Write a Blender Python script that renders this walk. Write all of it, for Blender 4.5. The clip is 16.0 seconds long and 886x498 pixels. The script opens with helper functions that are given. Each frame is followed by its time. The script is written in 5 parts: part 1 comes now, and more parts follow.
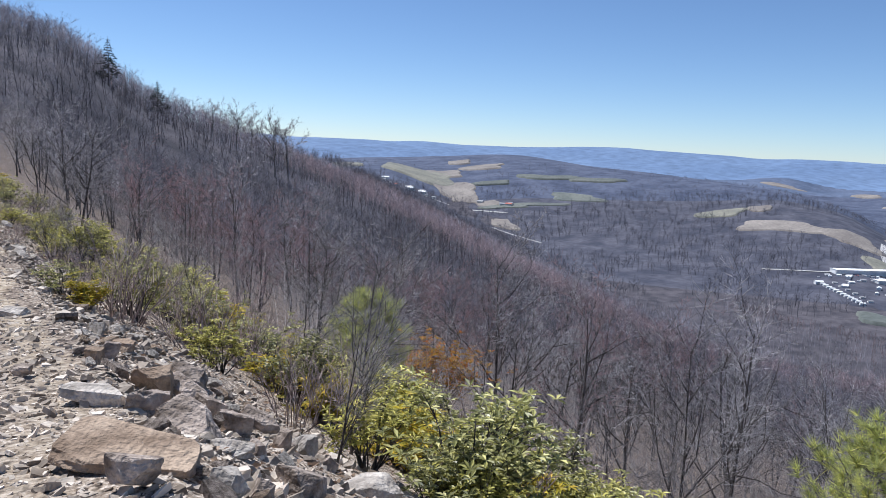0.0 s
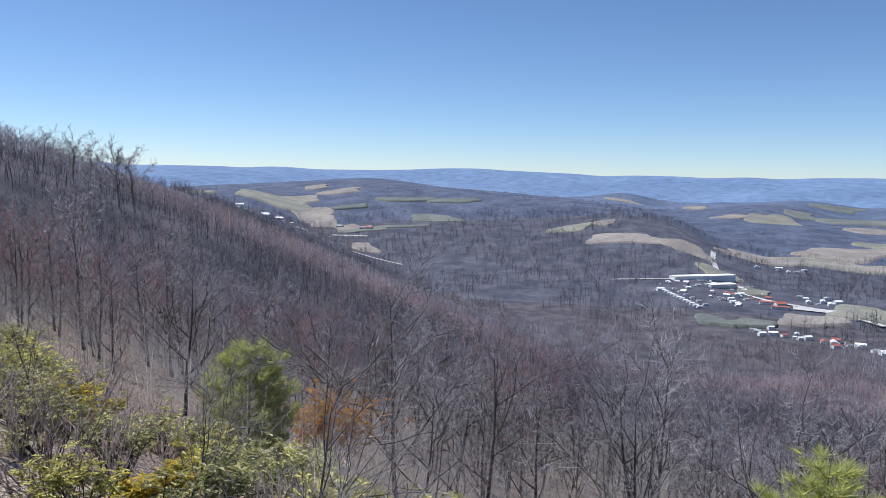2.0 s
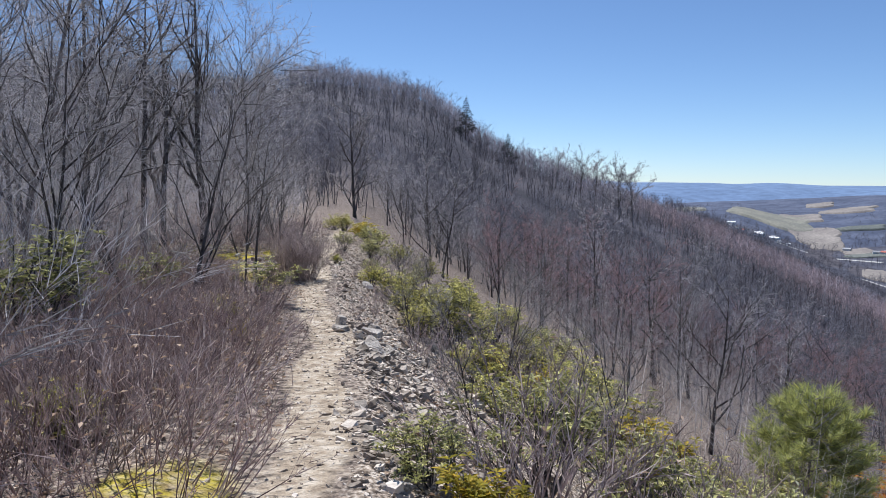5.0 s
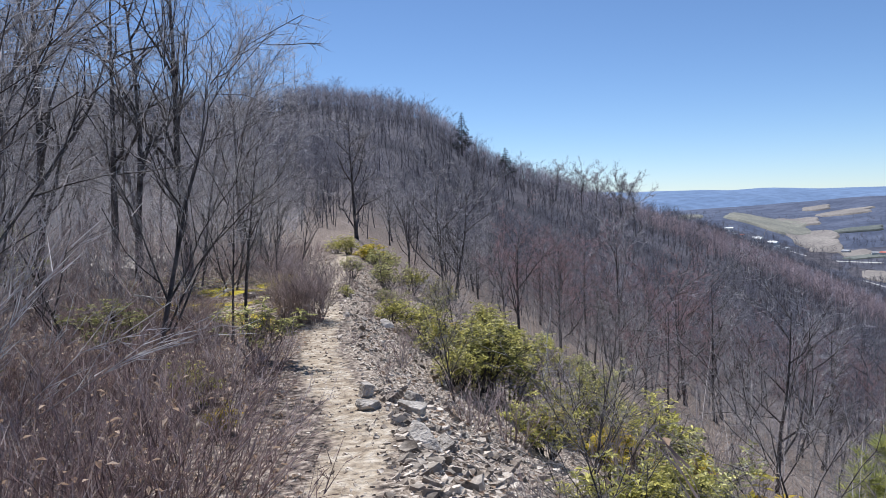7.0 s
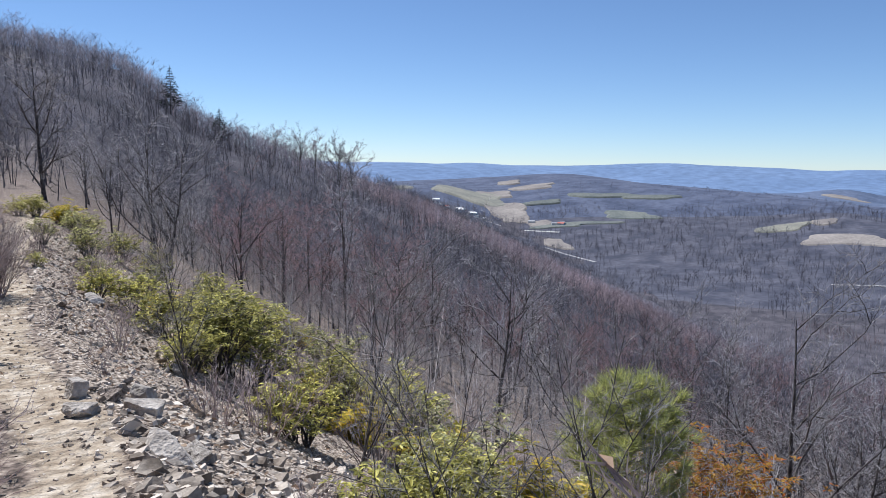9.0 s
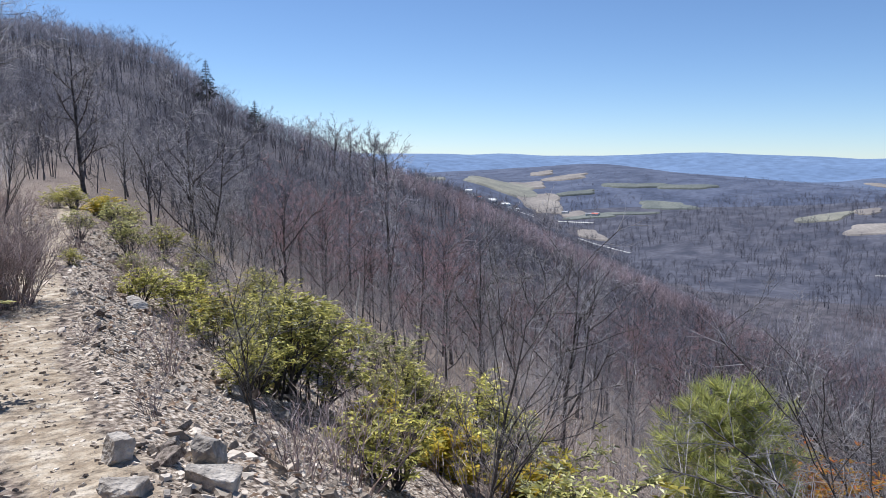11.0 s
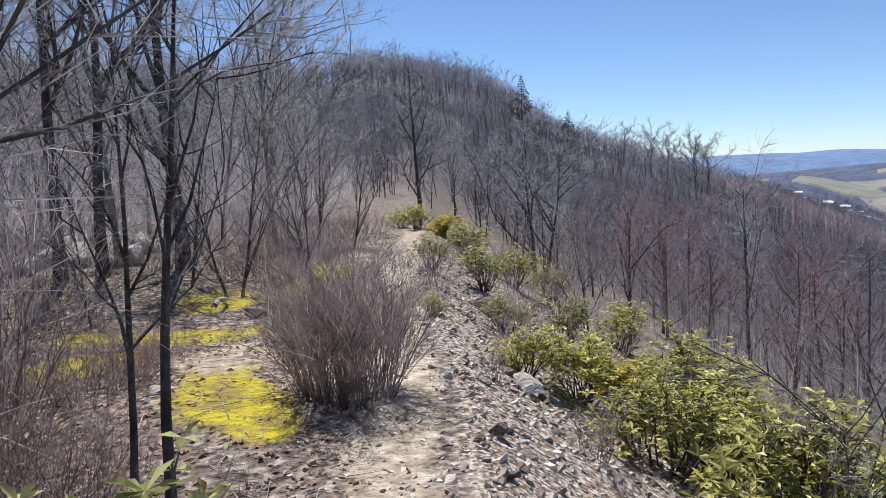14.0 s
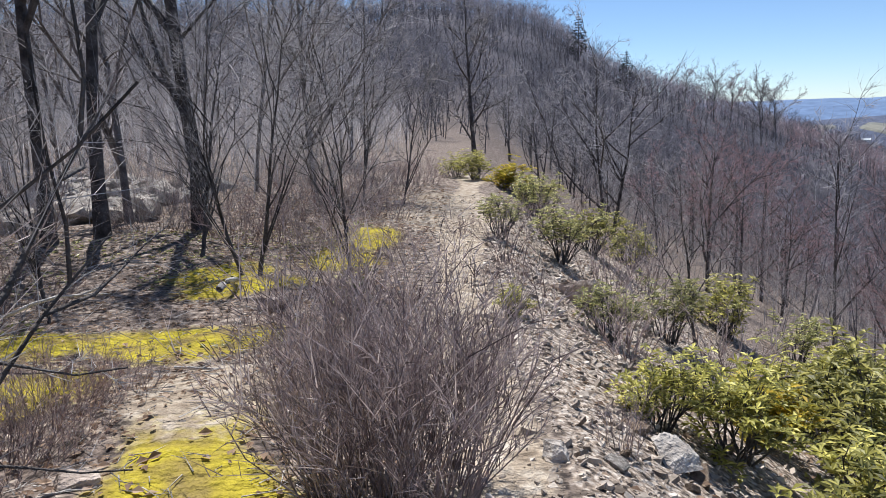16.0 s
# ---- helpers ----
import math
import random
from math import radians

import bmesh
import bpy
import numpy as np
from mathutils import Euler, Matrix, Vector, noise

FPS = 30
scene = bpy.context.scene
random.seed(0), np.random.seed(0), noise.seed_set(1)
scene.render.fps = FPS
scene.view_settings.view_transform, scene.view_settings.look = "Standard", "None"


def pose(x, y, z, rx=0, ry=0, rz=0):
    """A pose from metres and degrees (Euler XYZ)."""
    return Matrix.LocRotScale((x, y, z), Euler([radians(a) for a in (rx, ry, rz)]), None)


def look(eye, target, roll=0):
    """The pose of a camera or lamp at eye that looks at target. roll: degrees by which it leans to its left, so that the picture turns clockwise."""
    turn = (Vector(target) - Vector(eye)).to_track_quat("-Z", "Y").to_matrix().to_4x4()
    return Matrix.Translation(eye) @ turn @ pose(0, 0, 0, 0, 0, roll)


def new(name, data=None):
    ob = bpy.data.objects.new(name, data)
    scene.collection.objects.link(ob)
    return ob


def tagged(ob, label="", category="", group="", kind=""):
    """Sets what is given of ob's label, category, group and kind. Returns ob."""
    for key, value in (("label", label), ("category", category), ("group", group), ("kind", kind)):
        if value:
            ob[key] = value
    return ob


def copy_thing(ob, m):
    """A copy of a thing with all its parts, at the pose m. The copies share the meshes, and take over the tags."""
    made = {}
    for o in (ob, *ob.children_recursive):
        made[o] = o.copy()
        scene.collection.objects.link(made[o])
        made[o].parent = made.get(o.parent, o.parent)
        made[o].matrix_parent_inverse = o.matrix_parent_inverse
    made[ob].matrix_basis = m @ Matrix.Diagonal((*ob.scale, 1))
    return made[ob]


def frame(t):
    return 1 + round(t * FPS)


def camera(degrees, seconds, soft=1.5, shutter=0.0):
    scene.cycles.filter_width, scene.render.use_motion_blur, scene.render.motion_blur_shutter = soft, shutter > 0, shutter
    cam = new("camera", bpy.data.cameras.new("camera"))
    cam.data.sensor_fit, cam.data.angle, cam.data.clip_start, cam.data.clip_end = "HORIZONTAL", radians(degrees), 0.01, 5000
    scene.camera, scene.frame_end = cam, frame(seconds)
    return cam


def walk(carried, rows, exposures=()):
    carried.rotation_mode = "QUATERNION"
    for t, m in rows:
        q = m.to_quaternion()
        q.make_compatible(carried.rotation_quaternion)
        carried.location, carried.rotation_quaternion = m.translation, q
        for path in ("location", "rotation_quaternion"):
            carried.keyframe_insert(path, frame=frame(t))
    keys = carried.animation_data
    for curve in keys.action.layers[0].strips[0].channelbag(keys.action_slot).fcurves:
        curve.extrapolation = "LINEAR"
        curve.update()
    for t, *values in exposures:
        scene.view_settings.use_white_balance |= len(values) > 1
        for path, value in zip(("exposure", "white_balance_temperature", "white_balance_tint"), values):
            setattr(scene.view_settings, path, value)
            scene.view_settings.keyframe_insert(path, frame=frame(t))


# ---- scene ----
cam = camera(62.7, 16.0, soft=0.8)
PATH = [
    (0, (1.128, 5.828, 2.214), (2.382, 7.361, 1.937), 2.6),
    (0.5, (1.3, 6.44, 2.323), (2.476, 8.037, 2.062), 1.1),
    (1, (1.513, 6.971, 2.381), (2.745, 8.527, 2.137), 0.4),
    (1.5, (1.704, 7.705, 2.406), (3.108, 9.112, 2.182), 0.3),
    (2, (1.987, 8.282, 2.387), (3.516, 9.555, 2.185), 1.2),
    (2.5, (2.213, 8.811, 2.329), (3.711, 10.122, 2.137), 1.8),
    (3, (2.352, 9.359, 2.174), (3.668, 10.854, 1.985), 2.1),
    (3.5, (2.279, 10.107, 2.104), (3.317, 11.806, 1.921), 1.8),
    (4, (2.25, 10.748, 2.06), (3.042, 12.575, 1.878), 1.7),
    (4.5, (2.268, 11.42, 2.039), (2.87, 13.319, 1.863), 1.4),
    (5, (2.277, 12.017, 1.961), (2.726, 13.958, 1.781), 0.9),
    (5.2, (2.319, 12.295, 1.935), (2.713, 14.247, 1.752), 0.8),
    (7.3, (2.325, 15.427, 1.831), (2.818, 17.361, 1.706), -2.4),
    (7.5, (2.338, 15.588, 1.792), (2.945, 17.49, 1.666), -2.4),
    (8, (2.325, 15.903, 1.762), (3.231, 17.678, 1.597), -1.0),
    (8.5, (2.319, 16.095, 1.741), (3.42, 17.751, 1.524), 0.2),
    (8.7, (2.326, 16.201, 1.714), (3.475, 17.824, 1.495), 0.9),
    (10.8, (2.586, 17.959, 1.546), (3.722, 19.587, 1.3), 0.7),
    (11, (2.62, 18.228, 1.527), (3.695, 19.897, 1.279), 0.5),
    (11.5, (2.713, 18.939, 1.485), (3.602, 20.714, 1.248), -0.3),
    (12, (2.787, 19.675, 1.415), (3.474, 21.541, 1.206), -1.0),
    (12.5, (2.743, 20.328, 1.449), (3.235, 22.259, 1.273), -1.7),
    (13, (2.714, 20.873, 1.532), (3.095, 22.829, 1.362), -2.0),
    (13.5, (2.684, 21.44, 1.559), (3.011, 23.404, 1.374), -2.1),
    (14, (2.689, 22.028, 1.494), (2.989, 23.994, 1.283), -2.4),
    (14.5, (2.68, 22.647, 1.454), (2.95, 24.614, 1.21), -2.5),
    (15, (2.678, 23.156, 1.446), (2.916, 25.121, 1.154), -2.3),
    (15.5, (2.753, 23.723, 1.449), (2.95, 25.686, 1.123), -2.3),
    (16, (2.753, 24.303, 1.5), (2.914, 26.263, 1.139), -1.8),
]
walk(cam, [(t, look(eye, target, roll)) for t, eye, target, roll in PATH], [(0, 0.36, 5730, 10), (9, 0.4, 5730, 10), (16, 0.5, 5900, 10)])

# ---- light ----
SUN_AZ, SUN_EL = -10.0, 60.0
world = bpy.data.worlds.new("world")
scene.world = world
world.use_nodes = True
wn = world.node_tree.nodes
sky = wn.new("ShaderNodeTexSky")
sky.sky_type, sky.sun_disc = "NISHITA", False
sky.sun_elevation, sky.sun_rotation = radians(SUN_EL), radians(SUN_AZ)
sky.altitude, sky.air_density, sky.dust_density, sky.ozone_density = 2000, 0.9, 0.25, 3.0
wn["Background"].inputs[1].default_value = 0.084
world.node_tree.links.new(sky.outputs[0], wn["Background"].inputs[0])
sun_data = bpy.data.lights.new("sun", "SUN")
sun_data.energy, sun_data.angle, sun_data.color = 4.8, radians(0.55), (1.0, 0.94, 0.86)
sun = new("sun", sun_data)
sa, se = radians(SUN_AZ), radians(SUN_EL)
sun.matrix_world = look((0, 0, 60), (-math.sin(sa) * math.cos(se), -math.cos(sa) * math.cos(se), 60 - math.sin(se)))

# ---- the lie of the land ----
def lattice(ix, iy, seed):
    h = np.sin(ix * 127.1 + iy * 311.7 + seed * 74.7) * 43758.5453
    return h - np.floor(h)


def vnoise(x, y, scale, seed=0):
    """Smooth noise from -1 to 1 with features of that many metres."""
    x, y = np.asarray(x, float) / scale, np.asarray(y, float) / scale
    ix, iy = np.floor(x), np.floor(y)
    fx, fy = x - ix, y - iy
    fx, fy = fx * fx * (3 - 2 * fx), fy * fy * (3 - 2 * fy)
    a = lattice(ix, iy, seed) * (1 - fx) + lattice(ix + 1, iy, seed) * fx
    b = lattice(ix, iy + 1, seed) * (1 - fx) + lattice(ix + 1, iy + 1, seed) * fx
    return 2 * (a * (1 - fy) + b * fy) - 1


def smooth(e0, e1, v):
    s = np.clip((np.asarray(v, float) - e0) / (e1 - e0), 0, 1)
    return s * s * (3 - 2 * s)


TRAIL_Y = [-40, 0, 5, 8, 12, 17, 20, 24, 28, 32, 36, 40, 62, 300]
TRAIL_X = [-8, -0.4, 0.8, 1.6, 2.15, 2.48, 2.84, 2.9, 3.22, 3.55, 4.2, 4.7, 6.9, 40]
BENCH_Y = [-40, 5, 8, 12, 17, 20, 24, 28, 36, 60, 300]
BENCH_Z = [3.0, 0.85, 0.78, 0.47, 0.17, 0.0, -0.08, -0.03, 0.05, -0.3, -0.3]


SPUR_AZ = [-30, -1, 1.5, 4, 6.5, 9.2, 11.9, 13.6, 16, 18.5, 20.5, 22.5, 24, 29, 33, 60]
SPUR_RISE = [-0.03, -0.03, -0.013, -0.003, 0.0, 0.008, 0.015, 0.008, -0.009, -0.014, -0.009, -0.006, -0.005, -0.003, 0, 0]
HILL_AZ = [20, 30, 38, 45, 52, 59, 64, 68, 71, 74, 80]
HILL_RISE = [70, 90, 122, 119, 106, 90, 80, 58, 22, 6, 0]
HILL_CREST = [2700, 2650, 2400, 2200, 2050, 1900, 1720, 1560, 1420, 1400, 1400]


def trail_x(y):
    return np.interp(y, TRAIL_Y, TRAIL_X)


def height(x, y):
    """The ground's height at a place."""
    x, y = np.asarray(x, float), np.asarray(y, float)
    d = x - trail_x(y)
    bench = np.interp(y, BENCH_Y, BENCH_Z)
    # downhill of the trail: a rocky drop, then the wooded cove
    r = np.maximum(d - 0.45, 0)
    drop = -np.interp(r, [0, 0.4, 2, 6, 12, 25, 60, 200, 450, 750, 1000, 1500], [0, 0.22, 1.2, 3.6, 7.0, 13, 25.5, 62, 106, 143, 160, 200])
    # uphill: the bench and then a gentle rise
    l = np.maximum(-d - 0.45, 0)
    rise = np.interp(l, [0, 0.6, 4, 14, 30, 80, 300], [0, 0.05, 0.05, 0.2, 1.5, 9, 40])
    near = bench + drop + rise
    # the far spur: one long slope
    u = 0.883 * x - 0.469 * y
    plane = -0.44 * u - 8.6
    cap = np.minimum(52.5 - 0.10 * np.abs(x - 20) - 0.05 * np.maximum(y - 340, 0), 0.14 * np.hypot(x - 2, y - 12) + 2)
    k = 4.0
    far = -k * np.logaddexp(-plane / k, -cap / k)
    h = near + (far - near) * smooth(70, 190, y)
    # the spur's knobbed crest, and its back falling away
    az = np.degrees(np.arctan2(x - 2, y - 16))
    out = np.hypot(x - 2, y - 16)
    h = h + np.interp(az, SPUR_AZ, SPUR_RISE) * out * smooth(90, 170, out) * (1 - smooth(420, 800, out))
    h = h - 0.16 * np.maximum(out - 320, 0) * (1 - smooth(22, 34, az)) * (out < 900)
    # the valley floor
    dist = np.hypot(x, y)
    floor = -150 + 8 * vnoise(x, y, 420, 3) * smooth(800, 1500, dist)
    k = 6.0
    h = k * np.logaddexp(h / k, floor / k)
    # rolling hills and the long ridge on the horizon
    az = np.degrees(np.arctan2(x, y))
    crest = np.interp(az, HILL_AZ, HILL_CREST)
    hill = np.interp(az, HILL_AZ, HILL_RISE) * smooth(0.5, 1.0, dist / crest) * (1 - 0.75 * smooth(1.0, 1.4, dist / crest)) * (1 + 0.16 * vnoise(x, y, 330, 4))
    back = 46 * smooth(1900, 3300, dist) * (1 + 0.3 * vnoise(x, y, 520, 5)) + 26 * vnoise(x, y, 260, 9) * smooth(1700, 2200, dist)
    hill = np.maximum(hill, back)
    ridge = (165 + 10 * vnoise(az, 0 * az, 9, 6) + 5 * vnoise(az, 0 * az, 2.5, 7)) * smooth(3400, 4500, dist)
    return h + np.maximum(hill, 0) * (1 - smooth(3400, 4500, dist)) + ridge


def ground_z(x, y):
    return float(height(x, y))


def spread(lo, hi, fine, reach, growth=1.1):
    """Grid lines: even between lo and hi, ever wider out to reach."""
    mid = list(np.arange(lo, hi + fine / 2, fine))
    step, right, v = fine, [], mid[-1]
    while v < reach:
        step *= growth
        v += step
        right.append(min(v, reach))
    step, left, v = fine, [], lo
    while v > -reach:
        step *= growth
        v -= step
        left.append(max(v, -reach))
    return np.array(left[::-1] + mid + right)


def sheet(name, xs, ys, z, material):
    nx, ny = len(xs), len(ys)
    X, Y = np.meshgrid(xs, ys)
    verts = np.column_stack([X.ravel(), Y.ravel(), z(X, Y).ravel()])
    i = (np.arange(ny - 1)[:, None] * nx + np.arange(nx - 1)).ravel()
    me = bpy.data.meshes.new(name)
    me.from_pydata(verts.tolist(), [], np.column_stack([i, i + 1, i + nx + 1, i + nx]).tolist())
    me.polygons.foreach_set("use_smooth", [True] * len(me.polygons))
    me.materials.append(material)
    return new(name, me), X.ravel(), Y.ravel()



# ---- materials ----
def mat(name, c1, c2, scale=8.0, rough=0.85, bump=0.0, fine=60.0, rnd=0.0, spec=0.3, c3=None, trans=0.0):
    """Two colours mixed by broad and fine noise at real size, a bump, and a tint that varies from object to object."""
    m = bpy.data.materials.new(name)
    m.use_nodes = True
    nt = m.node_tree
    n, l = nt.nodes, nt.links
    b = n["Principled BSDF"]
    tc = n.new("ShaderNodeTexCoord")
    a = n.new("ShaderNodeTexNoise")
    a.inputs["Scale"].default_value, a.inputs["Detail"].default_value = scale, 5
    f = n.new("ShaderNodeTexNoise")
    f.inputs["Scale"].default_value, f.inputs["Detail"].default_value = fine, 3
    for t in (a, f):
        l.new(tc.outputs["Object"], t.inputs["Vector"])
    ramp = n.new("ShaderNodeValToRGB")
    ramp.color_ramp.elements[0].position, ramp.color_ramp.elements[1].position = 0.36, 0.64
    ramp.color_ramp.elements[0].color, ramp.color_ramp.elements[1].color = (*c1, 1), (*c2, 1)
    l.new(a.outputs["Fac"], ramp.inputs["Fac"])
    out = ramp.outputs["Color"]
    mix = n.new("ShaderNodeMixRGB")
    mix.blend_type, mix.inputs["Fac"].default_value = "OVERLAY", 0.6
    l.new(out, mix.inputs["Color1"])
    l.new(f.outputs["Color"], mix.inputs["Color2"])
    bw = n.new("ShaderNodeRGBToBW")
    l.new(f.outputs["Color"], bw.inputs["Color"])
    l.new(bw.outputs["Val"], mix.inputs["Color2"])
    out = mix.outputs["Color"]
    info = n.new("ShaderNodeObjectInfo")
    geo = n.new("ShaderNodeNewGeometry")
    if c3:
        m3 = n.new("ShaderNodeMixRGB")
        r3 = n.new("ShaderNodeMapRange")
        r3.inputs["From Min"].default_value, r3.inputs["From Max"].default_value = 0.6, 0.95
        l.new(geo.outputs["Random Per Island"], r3.inputs["Value"])
        l.new(r3.outputs["Result"], m3.inputs["Fac"])
        l.new(out, m3.inputs["Color1"])
        m3.inputs["Color2"].default_value = (*c3, 1)
        out = m3.outputs["Color"]
    if rnd:
        add = n.new("ShaderNodeMath")
        add.operation = "ADD"
        l.new(info.outputs["Random"], add.inputs[0])
        l.new(geo.outputs["Random Per Island"], add.inputs[1])
        mr = n.new("ShaderNodeMapRange")
        mr.inputs["From Max"].default_value = 2.0
        mr.inputs["To Min"].default_value, mr.inputs["To Max"].default_value = 1 - rnd, 1 + rnd
        l.new(add.outputs[0], mr.inputs["Value"])
        hsv = n.new("ShaderNodeHueSaturation")
        l.new(mr.outputs["Result"], hsv.inputs["Value"])
        l.new(out, hsv.inputs["Color"])
        out = hsv.outputs["Color"]
    l.new(out, b.inputs["Base Color"])
    b.inputs["Roughness"].default_value = rough
    b.inputs["Specular IOR Level"].default_value = spec
    if bump:
        bp = n.new("ShaderNodeBump")
        bp.inputs["Strength"].default_value, bp.inputs["Distance"].default_value = bump, 0.03
        l.new(f.outputs["Fac"], bp.inputs["Height"])
        l.new(bp.outputs["Normal"], b.inputs["Normal"])
    if trans:
        tr = n.new("ShaderNodeBsdfTranslucent")
        l.new(out, tr.inputs["Color"])
        ms = n.new("ShaderNodeMixShader")
        ms.inputs["Fac"].default_value = trans
        l.new(b.outputs[0], ms.inputs[1])
        l.new(tr.outputs[0], ms.inputs[2])
        l.new(ms.outputs[0], n["Material Output"].inputs["Surface"])
    return m


BARK = mat("bark", (0.10, 0.086, 0.08), (0.25, 0.22, 0.205), 5, 0.9, 0.6, 45, 0.25)
BARK_DARK = mat("dark_bark", (0.042, 0.036, 0.034), (0.13, 0.115, 0.108), 6, 0.9, 0.7, 40, 0.2)
TWIG = mat("twig", (0.27, 0.252, 0.252), (0.56, 0.53, 0.53), 4, 0.55, 0, 30, 0.6, 0.4, None, 0.38)
TWIG_DARK = mat("dark_twig", (0.16, 0.145, 0.142), (0.50, 0.465, 0.45), 4, 0.55, 0, 30, 0.65, 0.45, None, 0.3)
TWIG_RED = mat("budding_twig", (0.25, 0.15, 0.15), (0.48, 0.32, 0.315), 3, 0.65, 0, 30, 0.5, 0.3, None, 0.38)
# grey twigs with a blue cast painted in for distance haze
WOODS_GREY = mat("far_twigs_haze_grey", (0.125, 0.12, 0.145), (0.43, 0.41, 0.46), 0.05, 0.75, 0, 0.8, 0.7, 0.3, None, 0.38)
WOODS_RED = mat("far_twigs_red", (0.155, 0.12, 0.128), (0.40, 0.315, 0.325), 0.05, 0.75, 0, 0.8, 0.65, 0.3, None, 0.36)
WOODS_TRUNK = mat("far_trunk_bark", (0.036, 0.034, 0.041), (0.11, 0.102, 0.114), 0.05, 0.9, 0, 0.8, 0.4)
BRUSH = mat("brush_stem", (0.15, 0.095, 0.088), (0.43, 0.315, 0.29), 5, 0.6, 0, 40, 0.65, 0.35, (0.42, 0.33, 0.295), 0.22)
BRUSH_GREY = mat("grey_brush_stem", (0.14, 0.10, 0.096), (0.48, 0.39, 0.37), 5, 0.6, 0, 40, 0.6, 0.35, (0.50, 0.42, 0.39), 0.26)
LAUREL = mat("laurel_leaf", (0.14, 0.14, 0.04), (0.43, 0.40, 0.09), 5, 0.42, 0, 25, 0.6, 0.4, (0.62, 0.56, 0.17), 0.36)
LAUREL_DULL = mat("dull_laurel_leaf", (0.11, 0.12, 0.048), (0.36, 0.345, 0.11), 5, 0.4, 0, 25, 0.6, 0.45, (0.56, 0.52, 0.22), 0.33)
LAUREL_GOLD = mat("gold_laurel_leaf", (0.25, 0.225, 0.03), (0.58, 0.48, 0.05), 5, 0.45, 0, 25, 0.45, 0.35, (0.68, 0.48, 0.07), 0.44)
ORANGE = mat("orange_leaf", (0.36, 0.17, 0.03), (0.46, 0.30, 0.05), 3, 0.6, 0, 25, 0.3, 0.3, (0.40, 0.12, 0.03), 0.45)
NEEDLE = mat("pine_needle", (0.34, 0.375, 0.14), (0.56, 0.57, 0.24), 4, 0.5, 0, 30, 0.45, 0.35, (0.66, 0.64, 0.20), 0.5)
SPRUCE = mat("far_needle", (0.014, 0.024, 0.014), (0.03, 0.045, 0.025), 1, 0.8, 0, 5, 0.3)
STONE = mat("grey_stone", (0.14, 0.108, 0.085), (0.48, 0.395, 0.33), 7, 0.9, 1.0, 34, 0.35)
STONE_WARM = mat("tan_stone", (0.20, 0.14, 0.095), (0.43, 0.325, 0.235), 4.5, 0.9, 0.9, 32, 0.25)
STONE_PALE = mat("pale_stone", (0.27, 0.235, 0.20), (0.57, 0.51, 0.445), 6, 0.85, 0.9, 32, 0.25)
CHIP = mat("stone_chip", (0.24, 0.188, 0.142), (0.58, 0.495, 0.405), 6, 0.85, 0.3, 40, 0.55, 0.3, (0.68, 0.59, 0.49))
LEAF_DRY = mat("dry_leaf", (0.24, 0.155, 0.105), (0.46, 0.335, 0.235), 6, 0.8, 0, 40, 0.45, 0.1, (0.48, 0.37, 0.28), 0.3)
WHIP = mat("sapling_bark", (0.13, 0.118, 0.12), (0.42, 0.385, 0.38), 0.1, 0.8, 0, 1.5, 0.6, 0.3, None, 0.36)
DEADWOOD = mat("dead_wood", (0.30, 0.27, 0.24), (0.56, 0.52, 0.47), 6, 0.8, 0.5, 50, 0.2)
WALL_WHITE = mat("white_siding", (0.62, 0.62, 0.6), (0.78, 0.78, 0.76), 0.1, 0.7, 0, 0.5, 0.12)
ROOF_GREY = mat("grey_roof", (0.22, 0.22, 0.23), (0.42, 0.42, 0.43), 0.05, 0.7, 0, 0.4, 0.3)
ROOF_RED = mat("red_roof", (0.32, 0.09, 0.07), (0.42, 0.14, 0.1), 0.05, 0.7, 0, 0.4, 0.2)
ROOF_WHITE = mat("white_roof", (0.75, 0.75, 0.74), (0.85, 0.85, 0.84), 0.05, 0.6, 0, 0.4, 0.05)
PANE = mat("dark_pane", (0.04, 0.05, 0.06), (0.07, 0.08, 0.09), 0.2, 0.2, 0, 1, 0.1, 0.5)
ASPHALT = mat("pale_road", (0.42, 0.41, 0.40), (0.54, 0.52, 0.50), 0.02, 0.85, 0, 0.3, 0.05)
# field colours are greyed, with the valley's haze mixed in
FIELD_TAN = mat("stubble_field", (0.19, 0.168, 0.152), (0.26, 0.232, 0.205), 0.02, 0.95, 0, 0.2, 0.15)
FIELD_GREEN = mat("pasture", (0.105, 0.117, 0.108), (0.155, 0.163, 0.143), 0.02, 0.95, 0, 0.2, 0.15)


